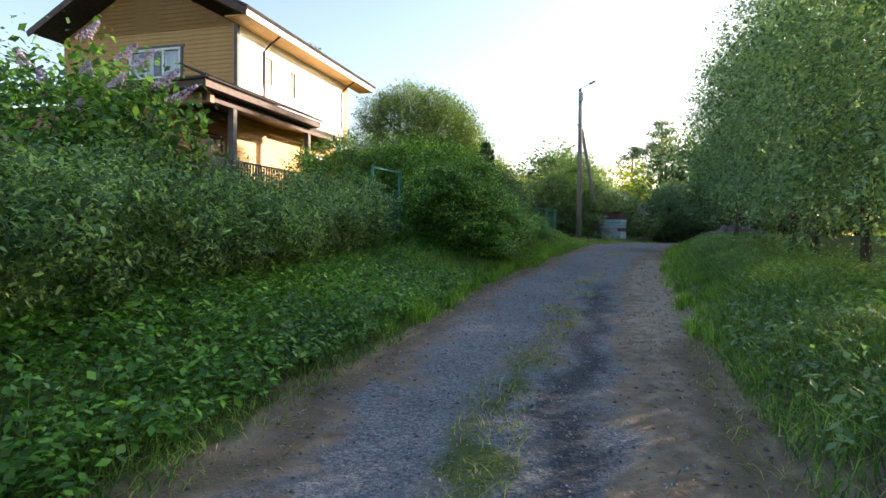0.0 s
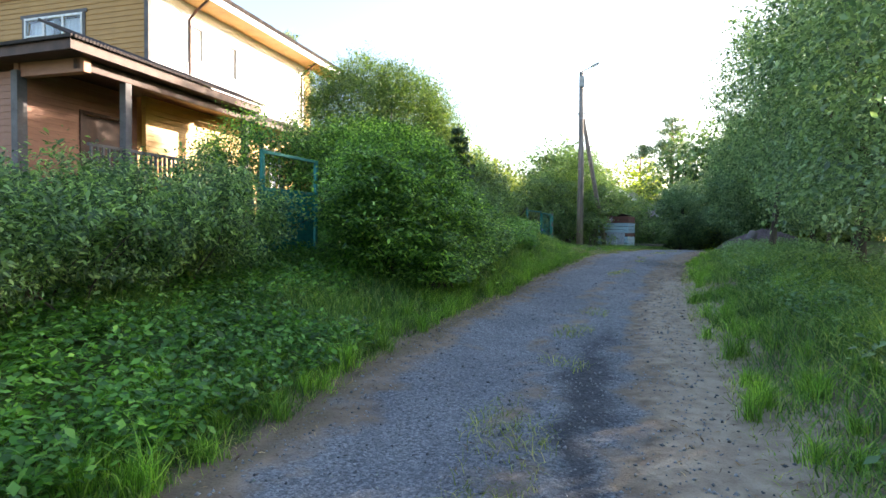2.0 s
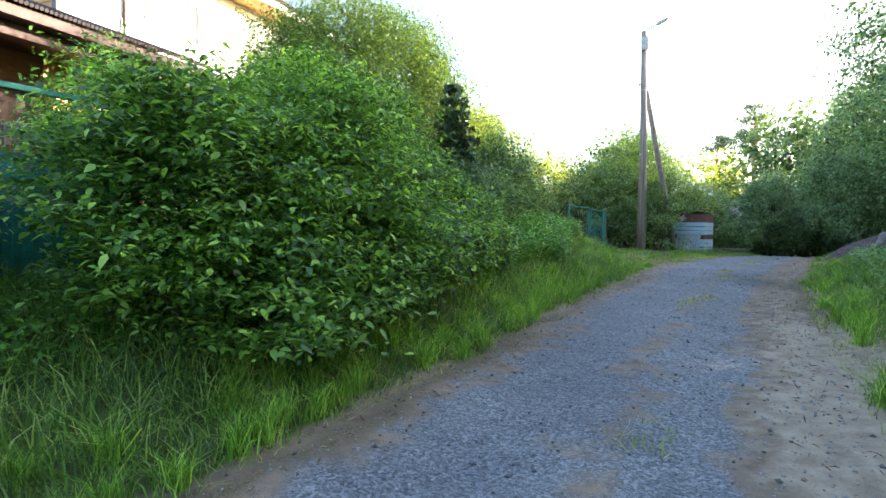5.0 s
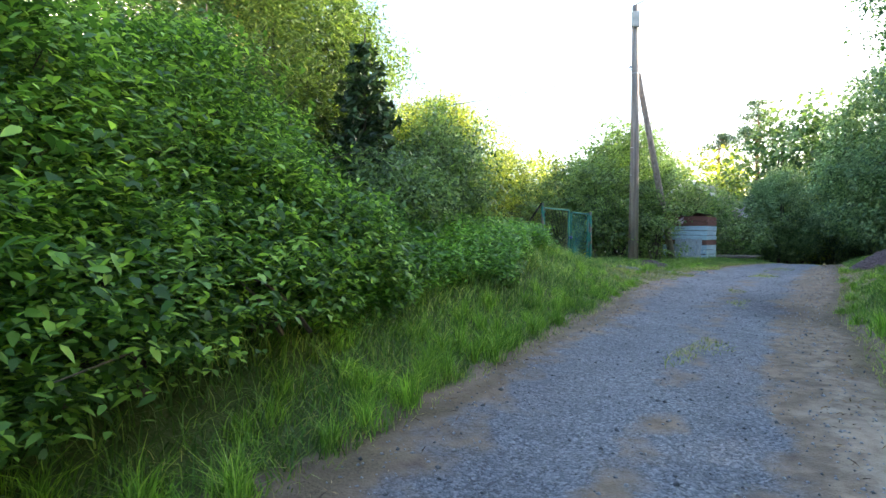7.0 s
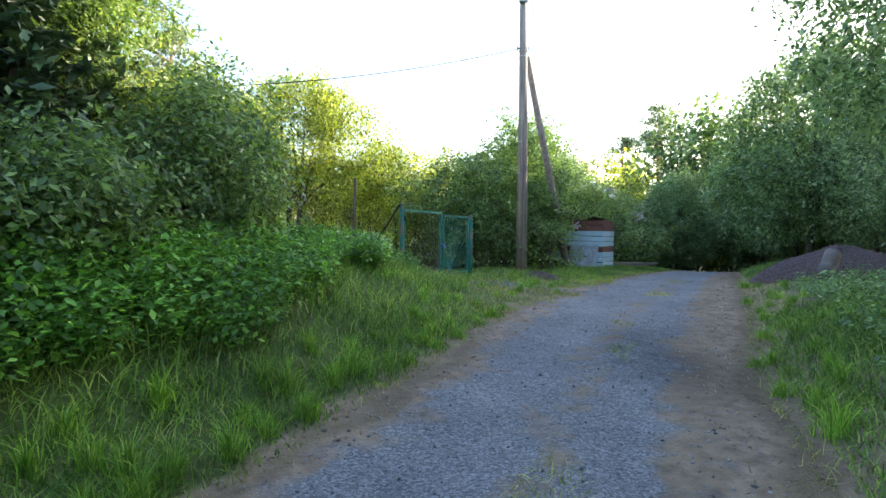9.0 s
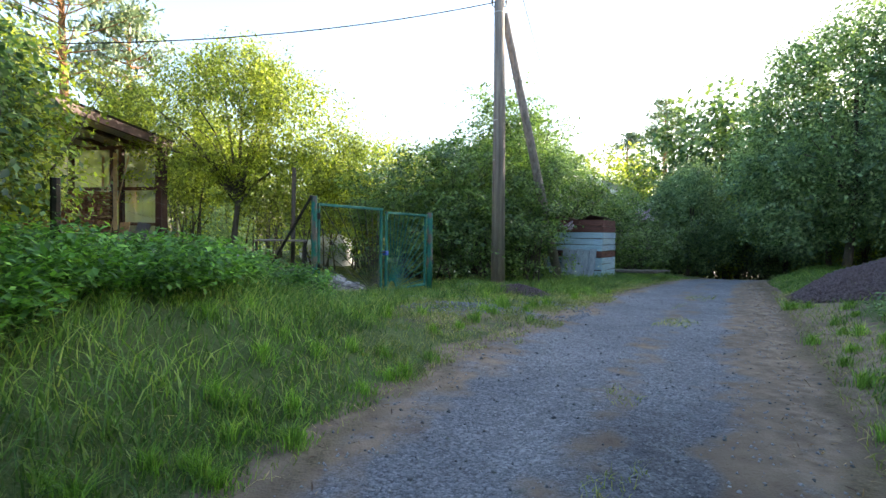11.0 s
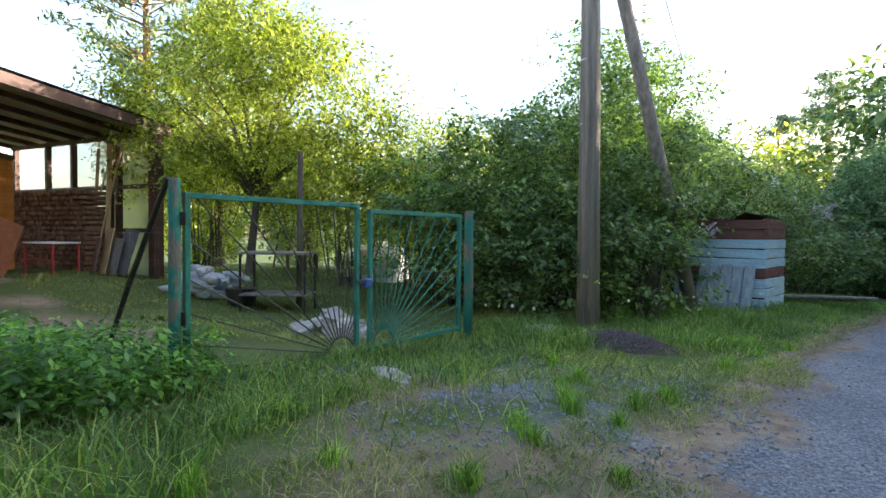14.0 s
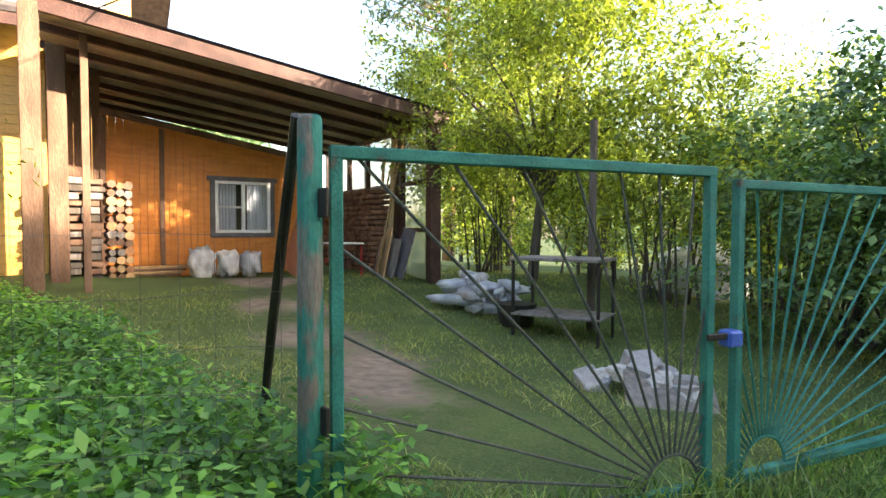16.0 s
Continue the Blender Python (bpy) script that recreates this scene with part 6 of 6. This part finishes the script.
def grass():
    rng = np.random.default_rng(9)

    def tuft(x, y):
        return 0.5 + 0.5 * wave(x, y, 2.7, 0.4)
    # tall verge grass
    p = scatter(rng, 1150000, -6, 20, -1, 38, lambda x, y: (((edge_l(y) - x > 0.12 + 0.1 * wave(x, y, 4.0)) & (edge_l(y) - x < 4.5) & ((y > 9) | (edge_l(y) - x < 1.1))) | ((x - edge_r(y) > 0.35) & (x - edge_r(y) < 3.5) & ((tuft(x + 9, y) > 0.62 - 0.28 * (x - edge_r(y))) | (y < 9) | (y > 15))))
                & (rng.random(len(x)) < np.where((y > 22) & (x < edge_l(y)), 0.35 + 0.75 * tuft(x, y) ** 2, 0.4 + 0.6 * tuft(x, y))) & ~((y > 23.3) & (y < 30.2) & (edge_l(y) - x < 0.9 + 0.35 * np.clip(y - 23.3, 0, 3.5) + 0.4 * wave(x, y, 2.2)) & (rng.random(len(x)) < 0.93)) & (~((x < 5.5) & (y > 27.0) & (y > 27 + (x - 4.5) * 1.5))) & ~((x < 4.6) & (y > 17) & (y < 26.5) & (edge_l(y) - x > 1.5 + 0.36 * np.clip(y - 20, 0, 9)) & (rng.random(len(x)) < 0.96)))
    d = np.minimum(np.abs(edge_l(p[:, 1]) - p[:, 0]), np.abs(p[:, 0] - edge_r(p[:, 1])))
    h = np.clip(0.07 + 0.24 * d, 0.07, 0.40) * (0.6 + 0.7 * tuft(p[:, 0] + 5, p[:, 1])) * np.where((p[:, 1] > 29.6) & (p[:, 0] > 6.6), 1.05, 1.0) * np.where(p[:, 1] > 22, 0.48, np.where(p[:, 1] > 16.5, 0.62, 0.85))
    ob = new("verge_grass", blades("verge_grass", p, h, 0.0055, GRASS, rng))
    tagged(ob, "fresh green tall grass on both verges", "grass", kind="stuff")
    # short grass: middle strip, yard, gateway
    p = scatter(rng, 560000, -4, 14, 0, 36, lambda x, y: ((np.abs((x - edge_l(y)) / (edge_r(y) - edge_l(y)) - 0.56 + 0.05 * wave(x, y, 3)) < 0.07) & (y > 8.5) & (y < 30) & (wave(x * 1.3, y * 1.3, 2.1, 0.7) > 0.45) & (rng.random(len(x)) < 0.6))
                | ((np.abs((x - edge_l(y)) / (edge_r(y) - edge_l(y)) - 0.5 + 0.05 * wave(x, y, 3)) < 0.09) & (y < 8.5) & (rng.random(len(x)) < tuft(x * 1.7, y * 1.7)))
                | ((y > 24.5) & (x < edge_l(y) + 0.2) & (x > -3) & (rng.random(len(x)) < 0.25 + 0.9 * tuft(x * 1.9, y * 1.9) ** 2) & (np.abs((y - 30.8) * 7.5 + (x + 4.0) * 2.6) / 7.94 > 0.55))
                | ((edge_l(y) - x > 0.0) & (edge_l(y) - x < 0.8) & (rng.random(len(x)) < 0.5)) | ((x - edge_r(y) > 0.1) & (x - edge_r(y) < 0.9) & (rng.random(len(x)) < 0.5)))
    ob = new("short_grass", blades("short_grass", p, 0.03 + 0.07 * tuft(p[:, 0] * 2, p[:, 1] * 2), 0.003, GRASS_SHORT, rng, 0.6))
    tagged(ob, "short yellowish grass between the ruts and before the gate", "grass", kind="stuff")


def tufts():
    """Clumps of brighter, taller grass along the verges and in the gateway."""
    rng = np.random.default_rng(77)
    y = rng.uniform(6, 31, 260)
    x = edge_l(y) - np.abs(rng.normal(size=260)) * np.where(y > 22, 1.1, 0.45) - 0.12
    y2 = rng.uniform(4, 28, 110)
    x2 = edge_r(y2) + 0.15 + np.abs(rng.normal(size=110)) * 0.8
    x, y = np.concatenate([x, x2]), np.concatenate([y, y2])
    ok = ~((y > 23.5) & (y < 30.4) & (edge_l(y) - x > 0.15) & (edge_l(y) - x < 3.4) & (rng.random(len(x)) < 0.75))
    x, y = x[ok], y[ok]
    n = 110
    r = np.abs(rng.normal(size=(len(x), n))) * 0.07
    a = rng.uniform(0, 6.283, (len(x), n))
    px, py = (x[:, None] + r * np.cos(a)).ravel(), (y[:, None] + r * np.sin(a)).ravel()
    h = (rng.uniform(0.14, 0.34, (len(x), 1)) * np.where(y > 20, 0.62, 1.0)[:, None] * np.exp(-(r / 0.15) ** 2)).ravel()
    ob = new("grass_tufts", blades("grass_tufts", np.stack([px, py, ground(px, py)], 1), h, 0.0038, GRASS_TUFT, rng, 0.22))
    tagged(ob, "bright green tufts of taller grass on the verges", "grass", kind="stuff")
    # thin patches of low grass over the gateway's dirt
    p = scatter(rng, 90000, 3.5, 10.5, 23, 31, lambda x, y: (x < edge_l(y) + 0.4) & (wave(x, y, 3.4, 1.2) + 0.5 * wave(x, y, 8.0, 0.4) > 0.3) & ~((x < 5.2) & (y > 27.5)))
    ob = new("gateway_grass", blades("gateway_grass", p, 0.025 + 0.05 * rng.random(len(p)), 0.0032, GRASS_SHORT, rng, 0.6))
    tagged(ob, "patchy low yellowish grass over the dirt of the gateway", "grass", kind="stuff")


def herbs(name, pts, size, per, height, aspect, material, rng, label):
    """Broad-leaved low plants: a few level leaves on each stalk."""
    n = len(pts)
    h = height * rng.uniform(0.35, 1.15, (n, 1))
    a = rng.uniform(0, 6.283, (n, per))
    r = rng.uniform(0.2, 1.0, (n, per)) * 0.13
    pos = np.stack([pts[:, None, 0] + np.cos(a) * r, pts[:, None, 1] + np.sin(a) * r, pts[:, None, 2] + h * rng.uniform(0.45, 1.05, (n, per))], -1).reshape(-1, 3)
    q = np.stack([np.cos(a) * 0.35, np.sin(a) * 0.35, np.ones_like(a)], -1).reshape(-1, 3) + rng.normal(size=(n * per, 3)) * 0.25
    q /= np.linalg.norm(q, axis=1, keepdims=True)
    v, t = leaf_arrays(pos, q, size, aspect, rng)
    ob = new(name, quick_mesh(name, v, t, material))
    tagged(ob, label, "herbs", kind="stuff")


grass()
tufts()
rg = np.random.default_rng(15)
p = scatter(rg, 42000, -7, 5, -2, 19, lambda x, y: (edge_l(y) - x > np.where(y < 10, 0.3, 1.5)) & (edge_l(y) - x < 4.6) & (rg.random(len(x)) < 0.9 - 0.35 * (y > 12)))
herbs("ground_elder", p, 0.06, 13, 0.34, 0.62, LEAF_HERB, rg, "carpet of ground elder and raspberry below the hedge")
p = scatter(rg, 42000, -3, 5.2, 16, 27, lambda x, y: (edge_l(y) - x > 1.1 + 0.30 * np.clip(y - 20, 0, 9) + 0.25 * wave(x, y, 2.4)) & (x < 4.7) & (y < 26.8))
herbs("weed_bank", p, 0.066, 11, 0.5, 0.5, LEAF_HERB, rg, "bank of nettles and ground elder by the wire fence")
p = scatter(rg, 24000, 0, 16, -1, 26, lambda x, y: (x - edge_r(y) > np.where(y < 7, 0.5, 1.1)) & (x - edge_r(y) < 4.5) & (rg.random(len(x)) < 0.35 + 0.6 * (0.5 + 0.5 * wave(x, y, 2.3, 1.0))))
herbs("verge_weeds", p, 0.07, 10, 0.34, 0.5, LEAF_GREY, rg, "greyish green tansy and mugwort on the verge under the trees")
# loose stones on the track
p = scatter(rg, 95000, -2, 16, 1.5, 34, lambda x, y: (x > edge_l(y)) & (x < edge_r(y)) & (rg.random(len(x)) < np.clip(1.2 - y / 30, 0.15, 1)))
ob = new("loose_stones", pebbles("loose_stones", p + np.array([0, 0, 0.002]), 0.0095, noisy("track_stone", [(0.3, (0.13, 0.14, 0.16)), (0.7, (0.42, 0.43, 0.46))], 40, rough=0.9, bump=0.2), rg))
tagged(ob, "loose bluish grey gravel stones on the track", "stones", kind="stuff")
p = scatter(rg, 16000, -2, 16, 1.5, 34, lambda x, y: (x > edge_l(y) - 0.1) & (x < edge_r(y) + 0.3) & (rg.random(len(x)) < np.clip(1.2 - y / 30, 0.15, 1)))
ob = new("dark_stones", pebbles("dark_stones", p + np.array([0, 0, 0.003]), 0.0115, noisy("dark_stone", [(0.3, (0.06, 0.065, 0.075)), (0.7, (0.17, 0.18, 0.20))], 40, rough=0.9, bump=0.2), rg))
tagged(ob, "darker coarse gravel stones strewn over the track", "stones", kind="stuff")
stick = thing("dead_stick", 3.1, 6.3, gz(3.1, 6.3) + 0.015, 8, "pale dead stick lying across the edge of the track", "stick")
_bm = bmesh.new()
tube(_bm, [(-0.25, 0, 0), (0.0, 0.02, 0.015), (0.3, 0.0, 0.02)], [0.008, 0.011, 0.007], 6)
part("stick", _bm, RAW_WOOD, stick)
p = scatter(rg, 9000, 4.8, 9.6, 25.2, 29.8, lambda x, y: (((x - 7.0) / 1.8) ** 2 + ((y - 27.6) / 1.9) ** 2 < 1) & (wave(x, y, 3.1, 2.0) > -0.25))
ob = new("gateway_gravel", pebbles("gateway_gravel", p + np.array([0, 0, 0.003]), 0.012, noisy("gateway_stone", [(0.3, (0.12, 0.14, 0.17)), (0.7, (0.36, 0.39, 0.44))], 40, rough=0.9, bump=0.2), rg))
tagged(ob, "patches of bluish crushed stone before the double gate", "stones", kind="stuff")


def seed_heads():
    rng = random.Random(6)
    for x, y in ((9.4, 32.6), (9.7, 33.0), (9.1, 32.2), (8.7, 31.9), (9.9, 32.9), (10.6, 33.2), (6.6, 30.3), (6.9, 29.9), (2.9, 24.6), (3.6, 23.4), (6.2, 30.6), (8.2, 31.2)):
        z = gz(x, y)
        root = thing("dandelion", x, y, z, 0, "dandelion gone to seed in the grass", "dandelion", "seeding dandelions")
        bm = bmesh.new()
        hgt = rng.uniform(0.28, 0.42)
        tube(bm, [(0, 0, 0), (0.02, 0, hgt)], [0.003, 0.002], 5)
        part("stalk", bm, GRASS, root)
        bm = bmesh.new()
        bmesh.ops.create_icosphere(bm, subdivisions=2, radius=0.022, matrix=Matrix.Translation((0.02, 0, hgt + 0.015)))
        part("seed_head", bm, WHITE_FLOWER, root)


seed_heads()


lilac_flowers(13.8, 38.8, [(0.0, 0, 2.2, 0.04), (0.12, 0, 2.05, 0.03), (-0.12, 0.1, 2.25, 0.04), (0.2, 0, 2.3, 0.03)], 6)
lilac_flowers(9.9, 34.0, [(0.0, 0, 1.5, 0.04), (0.06, 0, 1.4, 0.03)], 7)
cover = thing("covered_pile", 2.6, 36.3, gz(2.6, 36.3), 15, "low pile under a white plastic sheet behind the yard trees", "pile")
_bm = sack_mesh("s", random.Random(1), 1.7, 1.1, 1.7, 0.3)
part("sheet_cover", _bm, WHITE_PAINT, cover, smoothed=True)


def far_house():
    x, y = 14.8, 46.5
    z = gz(x, y)
    h = thing("far_house", x, y, z, -35, "small grey-roofed house half hidden in the thicket", "house")
    clad_wall("wall", h, -2.6, -2.0, 2.6, -2.0, 0, 3.0, WEATHERED, course=0.3)
    clad_wall("wall", h, 2.6, -2.0, 2.6, 2.0, 0, 3.0, WEATHERED, course=0.3)
    for sgn in (-1, 1):
        bm = bmesh.new()
        v = [bm.verts.new(p) for p in ((sgn * 3.0, -2.4, 2.8), (sgn * 3.0, 2.4, 2.8), (0, 2.4, 4.9), (0, -2.4, 4.9))]
        bm.faces.new(v if sgn > 0 else v[::-1])
        bmesh.ops.solidify(bm, geom=bm.faces[:], thickness=0.08)
        part("roof_slope", bm, CONCRETE, h)
    for sgn in (-1, 1):
        bm = bmesh.new()
        bar(bm, (sgn * 3.0, -2.45, 2.85), (0, -2.45, 4.95), 0.04, 0.18)
        part("bargeboard", bm, WHITE_PAINT, h)


far_house()


def litter_bits():
    rng = np.random.default_rng(44)
    p = scatter(rng, 60000, -3, 17, 1, 34, lambda x, y: ((np.abs(edge_l(y) - x) < 0.32) | (np.abs(x - edge_r(y)) < 0.4) | ((np.abs((x - edge_l(y)) / (edge_r(y) - edge_l(y)) - 0.5) < 0.08) & (y < 8))) & (rng.random(len(x)) < 0.8))
    q = rng.normal(size=p.shape) * 0.35 + np.array([0, 0, 1.0])
    q /= np.linalg.norm(q, axis=1, keepdims=True)
    v, t = leaf_arrays(p + np.array([0, 0, 0.012]), q, 0.055, 0.14, rng)
    m = leafy("dry_litter", (0.06, 0.035, 0.02), (0.19, 0.135, 0.065), (0.32, 0.26, 0.14), trans=0.1)
    ob = new("dry_litter", quick_mesh("dry_litter", v, t, m))
    tagged(ob, "dry straw and brown twigs along both edges of the track", "litter", kind="stuff")


litter_bits()
